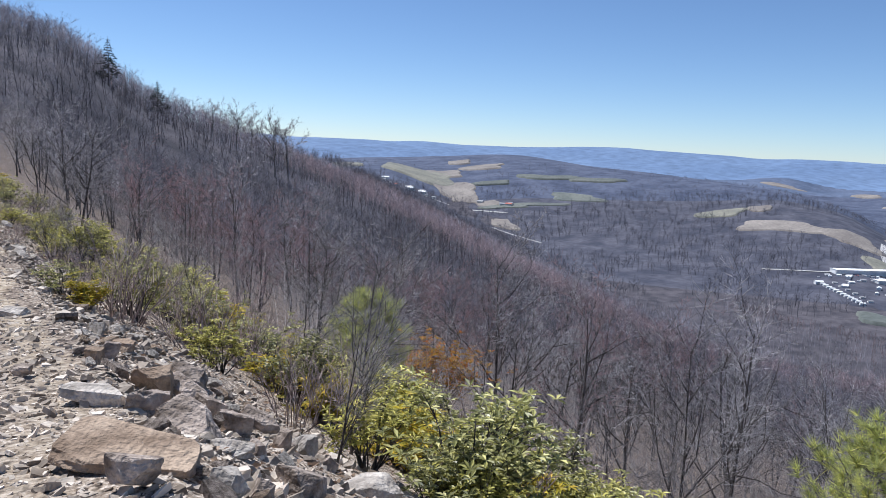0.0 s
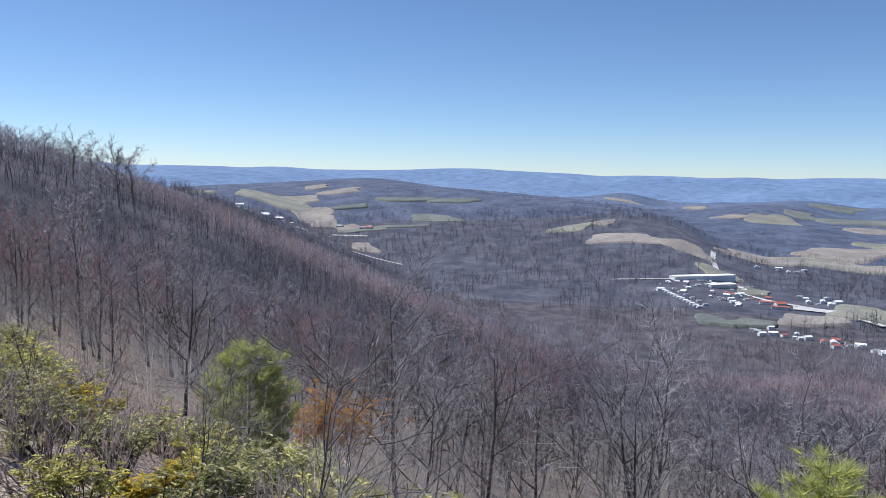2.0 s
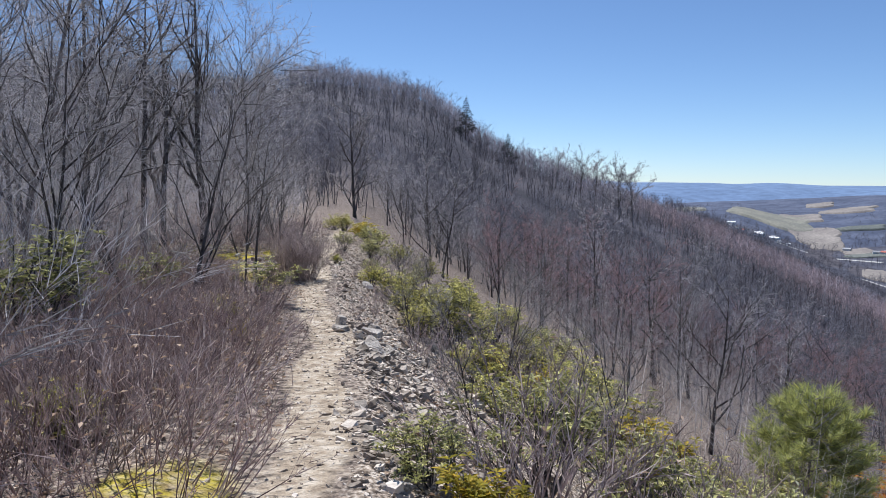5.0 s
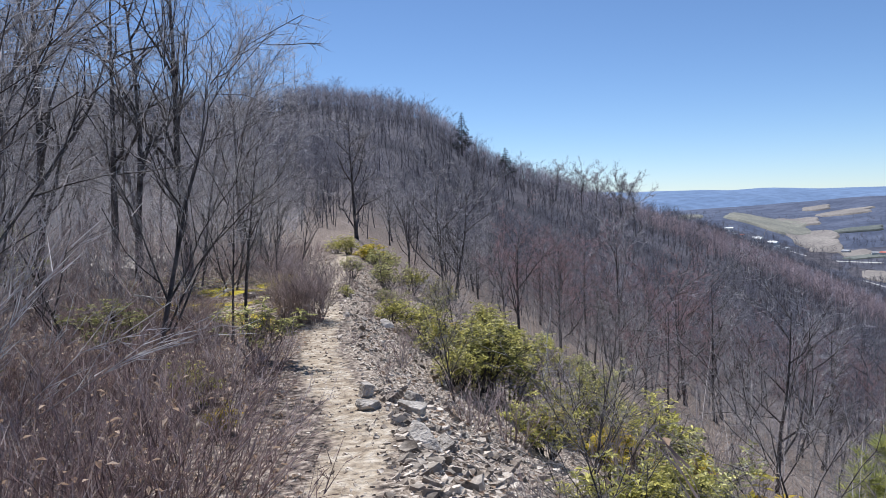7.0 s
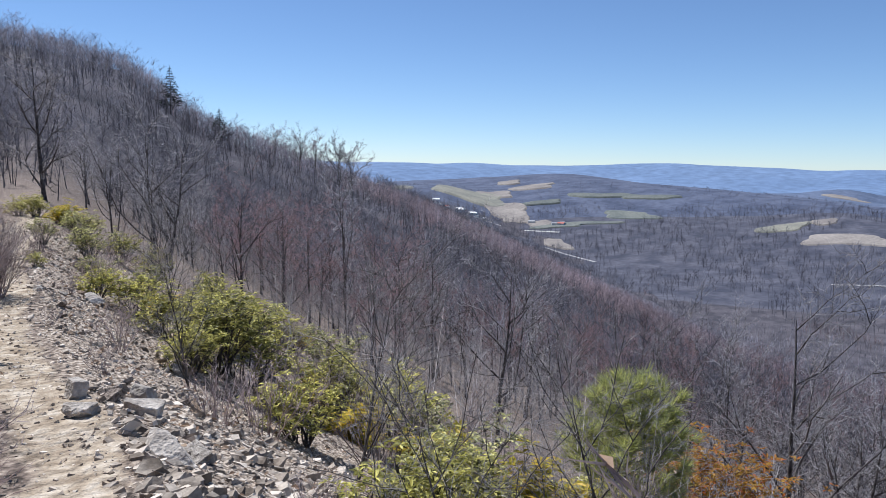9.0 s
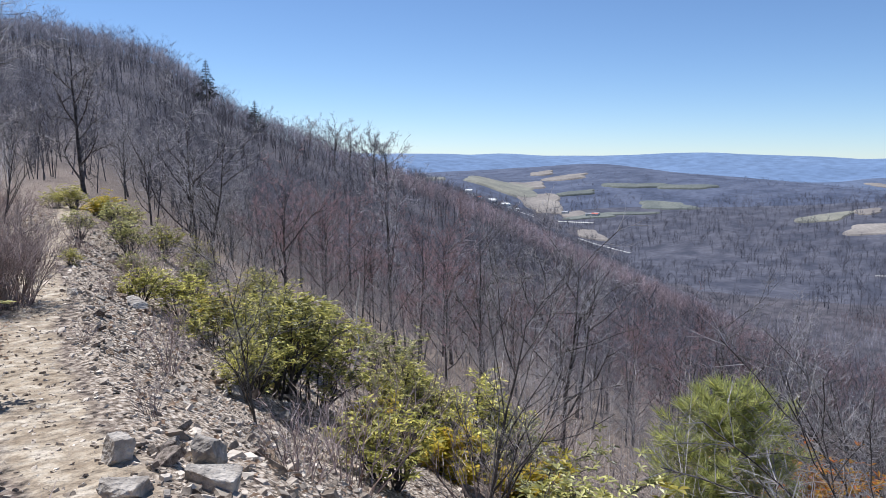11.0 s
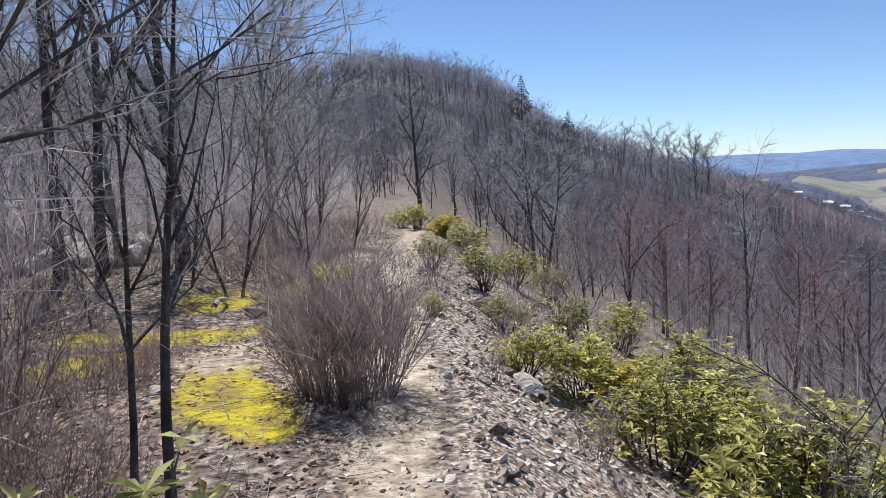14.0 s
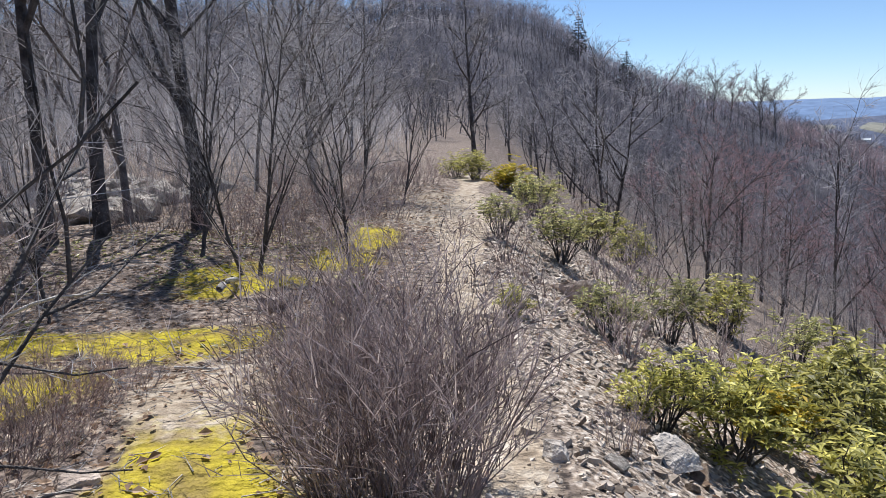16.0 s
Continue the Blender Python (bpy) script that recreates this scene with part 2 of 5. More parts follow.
def zone_material():
    """The hillside: leaf litter, with trodden earth, rubble, moss and distant woods where the ground's own marks say so."""
    m = bpy.data.materials.new("mountainside")
    m.use_nodes = True
    nt = m.node_tree
    n, l = nt.nodes, nt.links
    b = n["Principled BSDF"]
    geo = n.new("ShaderNodeNewGeometry")
    marks = n.new("ShaderNodeVertexColor")
    marks.layer_name = "zone"
    sep = n.new("ShaderNodeSeparateColor")
    l.new(marks.outputs["Color"], sep.inputs["Color"])

    def noise_at(scale, detail=6):
        t = n.new("ShaderNodeTexNoise")
        t.inputs["Scale"].default_value, t.inputs["Detail"].default_value = scale, detail
        l.new(geo.outputs["Position"], t.inputs["Vector"])
        return t.outputs["Fac"]

    def ramp(fac, *stops):
        r = n.new("ShaderNodeValToRGB")
        while len(r.color_ramp.elements) < len(stops):
            r.color_ramp.elements.new(0.5)
        for e, (p, c) in zip(r.color_ramp.elements, stops):
            e.position, e.color = p, (*c, 1)
        l.new(fac, r.inputs["Fac"])
        return r.outputs["Color"]

    def blend(mask, base, over, speck, soft=0.22):
        add = n.new("ShaderNodeMath")
        add.operation = "ADD"
        l.new(mask, add.inputs[0])
        l.new(speck, add.inputs[1])
        mr = n.new("ShaderNodeMapRange")
        mr.inputs["From Min"].default_value, mr.inputs["From Max"].default_value = 1 - soft, 1 + soft
        l.new(add.outputs[0], mr.inputs["Value"])
        mx = n.new("ShaderNodeMixRGB")
        l.new(mr.outputs["Result"], mx.inputs["Fac"])
        l.new(base, mx.inputs["Color1"])
        l.new(over, mx.inputs["Color2"])
        return mx.outputs["Color"]

    big, mid, fine, grit = noise_at(0.5), noise_at(3.0), noise_at(14.0), noise_at(55.0)
    litter = ramp(fine, (0.34, (0.05, 0.04, 0.034)), (0.52, (0.21, 0.162, 0.132)), (0.7, (0.48, 0.40, 0.325)))
    earth = ramp(noise_at(8.0, 9), (0.3, (0.24, 0.185, 0.13)), (0.5, (0.40, 0.325, 0.24)), (0.7, (0.56, 0.485, 0.39)))
    rubble = ramp(noise_at(26.0, 8), (0.36, (0.08, 0.061, 0.047)), (0.5, (0.31, 0.246, 0.19)), (0.64, (0.59, 0.51, 0.425)))
    moss = ramp(noise_at(4.0, 10), (0.3, (0.23, 0.17, 0.07)), (0.46, (0.34, 0.265, 0.04)), (0.62, (0.46, 0.375, 0.03)))
    # distant woods floor: darker, and tinted bluish to stand for haze
    far = ramp(noise_at(0.07), (0.35, (0.05, 0.048, 0.058)), (0.65, (0.11, 0.1, 0.112)))
    out = blend(sep.outputs["Blue"], litter, rubble, fine)
    out = blend(sep.outputs["Green"], out, moss, fine)
    out = blend(sep.outputs["Red"], out, earth, fine)
    alpha = n.new("ShaderNodeMixRGB")
    l.new(marks.outputs["Alpha"], alpha.inputs["Fac"])
    l.new(far, alpha.inputs["Color1"])
    l.new(out, alpha.inputs["Color2"])
    speck = n.new("ShaderNodeMixRGB")
    speck.blend_type, speck.inputs["Fac"].default_value = "OVERLAY", 0.35
    l.new(alpha.outputs["Color"], speck.inputs["Color1"])
    l.new(grit, speck.inputs["Color2"])
    l.new(speck.outputs["Color"], b.inputs["Base Color"])
    b.inputs["Roughness"].default_value = 0.95
    b.inputs["Specular IOR Level"].default_value = 0.15
    bp = n.new("ShaderNodeBump")
    bp.inputs["Strength"].default_value, bp.inputs["Distance"].default_value = 1.0, 0.07
    l.new(fine, bp.inputs["Height"])
    l.new(bp.outputs["Normal"], b.inputs["Normal"])
    return m

# ---- builders ----
class Soup:
    """Gathers vertices and faces for one mesh."""

    def __init__(self):
        self.v, self.f = [], []

    def tube(self, pts, radii, sides=4):
        pts = [Vector(p) for p in pts]
        rings = []
        for i, p in enumerate(pts):
            d = (pts[min(i + 1, len(pts) - 1)] - pts[max(i - 1, 0)])
            d = d.normalized() if d.length > 1e-9 else Vector((0, 0, 1))
            a = d.cross(Vector((0.31, 0.95, 0.1)))
            a = a.normalized() if a.length > 1e-4 else Vector((1, 0, 0))
            b = d.cross(a)
            start = len(self.v)
            if i == len(pts) - 1 and radii[i] < 0.004:
                self.v.append(tuple(p))
                rings.append([start] * sides)
                continue
            for k in range(sides):
                w = 2 * math.pi * k / sides
                self.v.append(tuple(p + (a * math.cos(w) + b * math.sin(w)) * radii[i]))
            rings.append(list(range(start, start + sides)))
        for r0, r1 in zip(rings, rings[1:]):
            for k in range(sides):
                q = (r0[k], r0[(k + 1) % sides], r1[(k + 1) % sides], r1[k])
                self.f.append(q if q[2] != q[3] else q[:3])
        return self

    def blade(self, p, q, w):
        """A thin three-cornered spike from p to q."""
        p, q = Vector(p), Vector(q)
        d = (q - p).normalized()
        a = d.cross(Vector((0.31, 0.55, 0.77))).normalized() * w
        b = d.cross(a)
        i = len(self.v)
        self.v += [tuple(p + a), tuple(p - a * 0.5 + b * 0.87), tuple(p - a * 0.5 - b * 0.87), tuple(q)]
        self.f += [(i, i + 1, i + 3), (i + 1, i + 2, i + 3), (i + 2, i, i + 3)]

    def sliver(self, p, q, w):
        """One thin flat triangle from p to q, turned at hazard."""
        p, q = Vector(p), Vector(q)
        i = len(self.v)
        t = i * 2.399
        a = (q - p).cross(Vector((math.cos(t), math.sin(t), 0.4 * math.cos(3 * t))))
        a = a.normalized() * w if a.length > 1e-6 else Vector((w, 0, 0))
        self.v += [tuple(p + a), tuple(p - a), tuple(q)]
        self.f.append((i, i + 1, i + 2))

    def leaf(self, p, way, up, length, width):
        """A pointed leaf, folded along its rib and bent down at the tip."""
        p, way = Vector(p), Vector(way).normalized()
        side = way.cross(Vector(up))
        side = side.normalized() if side.length > 1e-4 else Vector((1, 0, 0))
        n = side.cross(way)
        i = len(self.v)
        m = p + way * length * 0.55
        self.v += [tuple(p), tuple(m + side * width / 2 + n * width * 0.2), tuple(p + way * length - n * length * 0.1), tuple(m - side * width / 2 + n * width * 0.2)]
        self.f += [(i, i + 1, i + 2), (i, i + 2, i + 3)]

    def mesh(self, name, material, smooth_faces=False):
        me = bpy.data.meshes.new(name)
        me.from_pydata(self.v, [], self.f)
        me.materials.append(material)
        if smooth_faces:
            me.polygons.foreach_set("use_smooth", [True] * len(me.polygons))
        return me


def part(name, data, parent, label=""):
    ob = new(name, data)
    ob.parent = parent
    return tagged(ob, label)


def thing(name, label, category, group="", kind=""):
    ob = new(name)
    ob.empty_display_size = 0.2
    return tagged(ob, label, category, group, kind)


def bent(rng, p, way, length, steps, wander, lift=0.0):
    pts, d = [Vector(p)], Vector(way).normalized()
    for _ in range(steps):
        d = (d + Vector((rng.gauss(0, wander), rng.gauss(0, wander), rng.gauss(0, wander) + lift))).normalized()
        pts.append(pts[-1] + d * length / steps)
    return pts


def out_way(rng, d, angle):
    d = d.normalized()
    a = d.cross(Vector((rng.uniform(-1, 1), rng.uniform(-1, 1), rng.uniform(-1, 1))))
    a = a.normalized() if a.length > 1e-3 else Vector((1, 0, 0))
    return d * math.cos(angle) + a * math.sin(angle)


def bare_tree(seed, tall, girth, fork=0.35, limbs=9, detail=2, lean=0.05, spread_angle=0.75, twig=0.008, sides=6, bushy=7, reach=0.44, split=None):
    """Trunk and limbs in one mesh, twigs in another. detail: how often the limbs branch."""
    rng = random.Random(seed)
    wood, fine = Soup(), Soup()
    trunk = bent(rng, (0, 0, -0.3), (rng.gauss(0, lean), rng.gauss(0, lean), 1), tall * 0.92, 8, 0.045, 0.05)
    wood.tube(trunk, [girth * (1 - 0.88 * i / 8) * (1.35 if i == 0 else 1) for i in range(9)], sides)

    def twigs(pts, n, size):
        # on the limb now being grown
        for _ in range(n):
            i = rng.randrange(1, len(pts))
            p = pts[i - 1].lerp(pts[i], rng.random())
            d = out_way(rng, pts[i] - pts[i - 1], rng.uniform(0.5, 1.25)) + Vector((0, 0, 0.1))
            q = p + d.normalized() * size * rng.uniform(0.35, 0.9)
            fine.sliver(p, q, twig)
            if bushy > 7:
                for _ in range(3):
                    r = p.lerp(q, rng.uniform(0.3, 0.9))
                    fine.sliver(r, r + (out_way(rng, q - p, rng.uniform(0.4, 0.8)) + Vector((0, 0, 0.2))).normalized() * size * rng.uniform(0.3, 0.6), twig * 0.7)

    def grow(p, way, length, r, depth):
        pts = bent(rng, p, way, length, 5 if depth > 1 else 4, 0.15, 0.035)
        wood.tube(pts, [max(r * (1 - 0.85 * i / (len(pts) - 1)), 0.004) for i in range(len(pts))], max(3, sides - 2) if depth > 1 else 3)
        twigs(pts, bushy, length * 0.36)
        if depth > 0:
            for k in range(3 if depth > 1 else 2 + detail):
                i = rng.randrange(1, len(pts))
                q = pts[i - 1].lerp(pts[i], rng.random())
                grow(q, out_way(rng, pts[i] - pts[i - 1], rng.uniform(0.4, 0.85)), length * rng.uniform(0.4, 0.62), r * 0.5, depth - 1)

    stem = wood
    for k in range(limbs):
        if split is not None:
            wood, fine = Soup(), Soup()
            split.append((wood, fine))
        s = fork + (1 - fork) * (k + rng.random()) / limbs
        i = min(int(s * 8), 7)
        p = trunk[i].lerp(trunk[i + 1], s * 8 - i)
        w = rng.uniform(0, 6.283)
        way = Vector((math.cos(w) * math.sin(spread_angle), math.sin(w) * math.sin(spread_angle), math.cos(spread_angle) * rng.uniform(0.7, 1.3)))
        grow(p, way, tall * (reach - 0.28 * s) * rng.uniform(0.75, 1.2), girth * (0.62 - 0.42 * s), detail)
    return stem, fine


def tree_kind(name, label, seed, bark, twig_mat, group="", **kw):
    wood, fine = bare_tree(seed, **kw)
    ob = thing(name, label, "tree", group)
    part("trunk", wood.mesh("trunk", bark, True), ob)
    if kw.get("split") is None:
        part("crown", fine.mesh("crown", twig_mat), ob)
        return ob
    for limb, spray in kw["split"]:
        b = part("limb", limb.mesh("limb", bark, True), ob)
        tagged(part("twig_spray", spray.mesh("twig_spray", twig_mat), b), kind="stuff")
    return ob


def place(ob, x, y, turn=0.0, size=1.0, sink=0.0, tilt=0.0):
    ob.scale = (size, size, size)
    ob.location, ob.rotation_euler = (x, y, ground_z(x, y) - sink), (tilt, 0, turn)
    return ob


def copy_at(ob, x, y, turn=0.0, size=1.0, sink=0.0, tilt=0.0):
    c = copy_thing(ob, Matrix.Identity(4))
    return place(c, x, y, turn, size, sink, tilt)


def leafy_bush(name, label, seed, leaf_mat, wide=1.0, tall=1.2, stems=16, leaf=0.09, whorls=9, bare=0.45, stem_mat=None, split=False):
    """An evergreen bush: crooked forking stems, bare below, and rosettes of leaves round the ends of the branchlets."""
    rng = random.Random(seed)
    wood, green = Soup(), Soup()
    ob = thing(name, label, "bush")
    for s in range(stems):
        if split:
            wood, green = Soup(), Soup()
        w = rng.uniform(0, 6.283)
        o = rng.random() ** 0.6
        way = (math.cos(w) * o * wide / tall, math.sin(w) * o * wide / tall, 1)
        h = tall * rng.uniform(0.5, 0.95) * (1.0 - 0.25 * o)
        pts = bent(rng, (math.cos(w) * 0.12 * wide, math.sin(w) * 0.12 * wide, -0.08), way, h, 5, 0.17, 0.03)
        wood.tube(pts, [0.016 * (1 - 0.7 * i / 5) for i in range(6)], 3)
        left = whorls
        while left > 0:
            f = bare + (1 - bare) * rng.random() ** 0.7
            i = min(int(f * 5), 4)
            p = pts[i].lerp(pts[i + 1], f * 5 - i)
            d = (out_way(rng, pts[i + 1] - pts[i], rng.uniform(0.3, 0.95)) + Vector((0, 0, 0.25))).normalized()
            tip = p + d * tall * rng.uniform(0.12, 0.3)
            wood.blade(p, tip, 0.006)
            for c in [tip, p.lerp(tip, rng.uniform(0.45, 0.75)) + Vector((rng.gauss(0, 0.04), rng.gauss(0, 0.04), 0.0))][:left]:
                left -= 1
                turn0 = rng.uniform(0, 6.283)
                count = rng.randint(5, 8)
                for j in range(count):
                    a = turn0 + 6.283 * j / count + rng.gauss(0, 0.2)
                    lift = rng.uniform(-0.25, 0.75)
                    green.leaf(c, (math.cos(a) + 0.4 * d.x, math.sin(a) + 0.4 * d.y, lift), (0, 0, 1), leaf * rng.uniform(0.65, 1.25), leaf * rng.uniform(0.28, 0.4))
        if split:
            b = part("stem", wood.mesh("stem", stem_mat or BARK), ob)
            tagged(part("leaf_spray", green.mesh("leaf_spray", leaf_mat), b), kind="stuff")
    if not split:
        part("framework", wood.mesh("framework", stem_mat or BARK), ob)
        part("foliage", green.mesh("foliage", leaf_mat), ob)
    return ob


def twig_bush(name, label, seed, material, wide=0.6, tall=1.0, stems=70, fan=0.35, kinks=3, side=5, thick=0.006, dry=0.0, split=False):
    """A leafless thicket of many thin upright stems, each with side twigs; dry: some withered leaves left on it."""
    rng = random.Random(seed)
    s = Soup()
    d = Soup()
    ob = thing(name, label, "bush")
    for _ in range(stems):
        if split:
            s = Soup()
        w, o = rng.uniform(0, 6.283), rng.random() ** 0.5
        base = Vector((math.cos(w) * o * wide, math.sin(w) * o * wide, -0.05))
        way = Vector((math.cos(w) * o * fan, math.sin(w) * o * fan, 1)) + Vector((rng.gauss(0, 0.12), rng.gauss(0, 0.12), 0))
        h = tall * rng.uniform(0.5, 1.15) * (1 - 0.3 * o * o)
        pts = bent(rng, base, way, h, kinks, 0.14, 0.02)
        s.tube(pts, [thick * (1 - 0.6 * i / kinks) for i in range(kinks + 1)], 3)
        for _ in range(side):
            f = rng.uniform(0.3, 1.0) ** 0.7 * kinks
            i = min(int(f), kinks - 1)
            p = pts[i].lerp(pts[i + 1], f - i)
            q = p + (out_way(rng, pts[i + 1] - pts[i], rng.uniform(0.35, 0.8)) + Vector((0, 0, 0.3))).normalized() * tall * rng.uniform(0.12, 0.32)
            s.sliver(p, q, thick * 0.6)
            for _ in range(3 if split else 2):
                r = p.lerp(q, rng.uniform(0.35, 0.9))
                e = r + (out_way(rng, q - p, rng.uniform(0.4, 0.9)) + Vector((0, 0, 0.2))).normalized() * tall * rng.uniform(0.05, 0.15)
                s.sliver(r, e, thick * 0.5)
            if rng.random() < dry:
                d.leaf(q, (rng.gauss(0, 1), rng.gauss(0, 1), rng.gauss(0, 0.5)), (0, 0, 1), 0.05, 0.025)
        if split:
            part("cane", s.mesh("cane", material), ob)
    if not split:
        part("framework", s.mesh("framework", material), ob)
    if d.v:
        part("dry_foliage", d.mesh("dry_foliage", LEAF_DRY), ob)
    return ob


def pine_sapling(name, label, seed, needle_mat, tall=3.0, wide=1.2, tiers=9, tuft=0.16, density=9):
    """A young pine: whorls of upturned boughs, each set with tufts of long needles."""
    rng = random.Random(seed)
    wood, green = Soup(), Soup()
    trunk = bent(rng, (0, 0, -0.2), (0, 0, 1), tall + 0.2, 6, 0.03, 0.05)
    wood.tube(trunk, [0.05 * (1 - 0.85 * i / 6) for i in range(7)], 5)
    for t in range(tiers):
        f = 0.12 + 0.86 * t / tiers
        i = min(int(f * 6), 5)
        p = trunk[i].lerp(trunk[i + 1], f * 6 - i)
        for k in range(6):
            w = k * 1.05 + t * 0.6 + rng.gauss(0, 0.2)
            length = wide * (1 - f * f) ** 0.9 * (0.55 + 0.45 * min(1, f * 4)) * rng.uniform(0.7, 1.1) + 0.15
            pts = bent(rng, p, (math.cos(w), math.sin(w), 0.35), length, 4, 0.1, 0.12)
            wood.tube(pts, [0.014 * (1 - 0.7 * j / 4) for j in range(5)], 3)
            for _ in range(int(density * length) + 3):
                g = rng.uniform(0.25, 1.0) * 4
                j = min(int(g), 3)
                c = pts[j].lerp(pts[j + 1], g - j) + Vector((rng.gauss(0, 0.05), rng.gauss(0, 0.05), rng.gauss(0, 0.05)))
                for _ in range(14):
                    way = Vector((rng.gauss(0, 0.7), rng.gauss(0, 0.7), rng.gauss(0.45, 0.5))) + (pts[j + 1] - pts[j]).normalized() * 0.6
                    green.sliver(c, c + way.normalized() * tuft * rng.uniform(0.6, 1.1), 0.012)
    ob = thing(name, label, "tree")
    part("trunk", wood.mesh("trunk", BARK), ob)
    part("crown", green.mesh("crown", needle_mat), ob)
    return ob


def rock_mesh(name, seed, material, sx, sy, sz, cuts=10, rough=0.085):
    """A broken block: a slab cut by random planes, its edges worn and its faces uneven."""
    rng = random.Random(seed)
    bm = bmesh.new()
    bmesh.ops.create_cube(bm, size=2.0)
    for _ in range(cuts):
        nrm = Vector((rng.gauss(0, 1), rng.gauss(0, 1), rng.gauss(0, 0.8))).normalized()
        at = nrm * rng.uniform(0.66, 1.2)
        g = bm.verts[:] + bm.edges[:] + bm.faces[:]
        cut = bmesh.ops.bisect_plane(bm, geom=g, plane_co=at, plane_no=nrm, clear_outer=True)
        edges = [e for e in cut["geom_cut"] if isinstance(e, bmesh.types.BMEdge)]
        if edges:
            bmesh.ops.holes_fill(bm, edges=edges)
    bmesh.ops.remove_doubles(bm, verts=bm.verts, dist=0.06)
    bmesh.ops.bevel(bm, geom=bm.edges[:], offset=0.035, segments=1, affect="EDGES", clamp_overlap=True)
    bmesh.ops.triangulate(bm, faces=bm.faces[:])
    if rough:
        bmesh.ops.subdivide_edges(bm, edges=[e for e in bm.edges if e.calc_length() > 0.28], cuts=2, use_grid_fill=True)
    for v in bm.verts:
        o = noise.noise_vector(v.co * 1.7 + Vector((seed, 0, 0))) * rough + noise.noise_vector(v.co * 5 + Vector((0, seed, 0))) * rough * 0.75 + noise.noise_vector(v.co * 13 + Vector((seed, seed, 0))) * rough * 0.35
        v.co += o
        v.co = Vector((v.co.x * sx / 2, v.co.y * sy / 2, v.co.z * sz / 2))
    bm.normal_update()
    me = bpy.data.meshes.new(name)
    bm.to_mesh(me)
    bm.free()
    me.materials.append(material)
    return me

# ---- the ground ----
def zones(x, y):
    """Marks of the ground: trodden earth, moss, rubble, and how near the woods' floor is."""
    d = x - trail_x(y)
    wob = 0.12 * vnoise(x, y, 1.3, 11) + 0.06 * vnoise(x, y, 0.4, 12)
    on = (y > -30) & (y < 43)
    earth = (1 - smooth(0.1, 0.42, np.abs(d + 0.02 + 1.4 * wob))) * on * (0.5 + 0.5 * smooth(11, 16, y))
    earth = np.maximum(earth, 0.4 * (1 - smooth(0.4, 1.2, np.hypot(x - 2.0, (y - 16.2) / 1.6))) * on)
    earth = np.maximum(earth, 0.95 * (1 - smooth(0.5, 1.5, np.hypot((x - 3.75) / 1.15, (y - 36.0) / 2.6) + 0.8 * wob)))
    earth = np.maximum(earth, 0.75 * (1 - smooth(0.4, 1.2, np.hypot((x - 1.75) / 0.55, (y - 28.3) / 0.8) + wob)))
    moss = 0 * x
    for mx, my, rx, ry in MOSS:
        moss = np.maximum(moss, 0.9 - 0.9 * smooth(0.4, 1.35, np.hypot((x - mx) / rx, (y - my) / ry) + wob * 2.4 + 0.3 * vnoise(x, y, 0.55, 14)))
    rub = smooth(0.1, 0.55, d + wob) * (1 - smooth(2.6, 5.2, d + 2 * wob)) * smooth(-5, 2, y) * (1 - smooth(36, 41, y))
    rub = np.maximum(rub, 0.75 * smooth(-5, 0, y) * (1 - smooth(10, 14, y)) * (1 - smooth(1.5, 4, np.abs(d))))
    near = 1 - smooth(45, 130, np.hypot(x - 6, y - 20))
    return np.column_stack([earth, moss, rub, near])


MOSS = [(1.95, 27.0, 0.34, 0.6), (1.8, 27.75, 0.3, 0.5), (2.2, 26.5, 0.25, 0.4), (1.25, 29.4, 0.85, 0.36), (0.55, 28.4, 0.5, 0.4), (0.3, 29.2, 0.4, 0.4), (2.3, 31.9, 0.45, 0.7),
        (1.2, 31.6, 0.6, 0.4), (1.6, 30.9, 0.8, 0.3), (2.6, 33.2, 0.4, 0.6), (1.7, 16.2, 0.4, 0.5), (1.6, 14.9, 0.3, 0.5)]


def land(x, y):
    fade = np.exp(-np.hypot(x - 3, y - 22) / 60)
    d = x - trail_x(y)
    bumpy = 0.25 + smooth(0.3, 1.0, np.abs(d))
    return height(x, y) + fade * bumpy * (0.07 * vnoise(x, y, 1.4, 21) + 0.035 * vnoise(x, y, 0.45, 22)) + 0.25 * (1 - fade) * vnoise(x, y, 9, 23)


ground, gx, gy = sheet("ground", spread(-5, 10, 0.15, 4900), spread(5, 41, 0.18, 4900), land, zone_material())
tagged(ground, "brown leaf-littered mountainside with a pale stony footpath", "ground", kind="structure")
marks = ground.data.color_attributes.new("zone", "FLOAT_COLOR", "POINT")
marks.data.foreach_set("color", zones(gx, gy).ravel())

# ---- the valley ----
# distance haze is painted into these base colours, bluest on the ridge
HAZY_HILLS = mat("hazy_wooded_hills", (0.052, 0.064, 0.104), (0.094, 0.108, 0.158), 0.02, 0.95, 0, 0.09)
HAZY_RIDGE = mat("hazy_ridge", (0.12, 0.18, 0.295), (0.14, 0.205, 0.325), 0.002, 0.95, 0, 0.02)


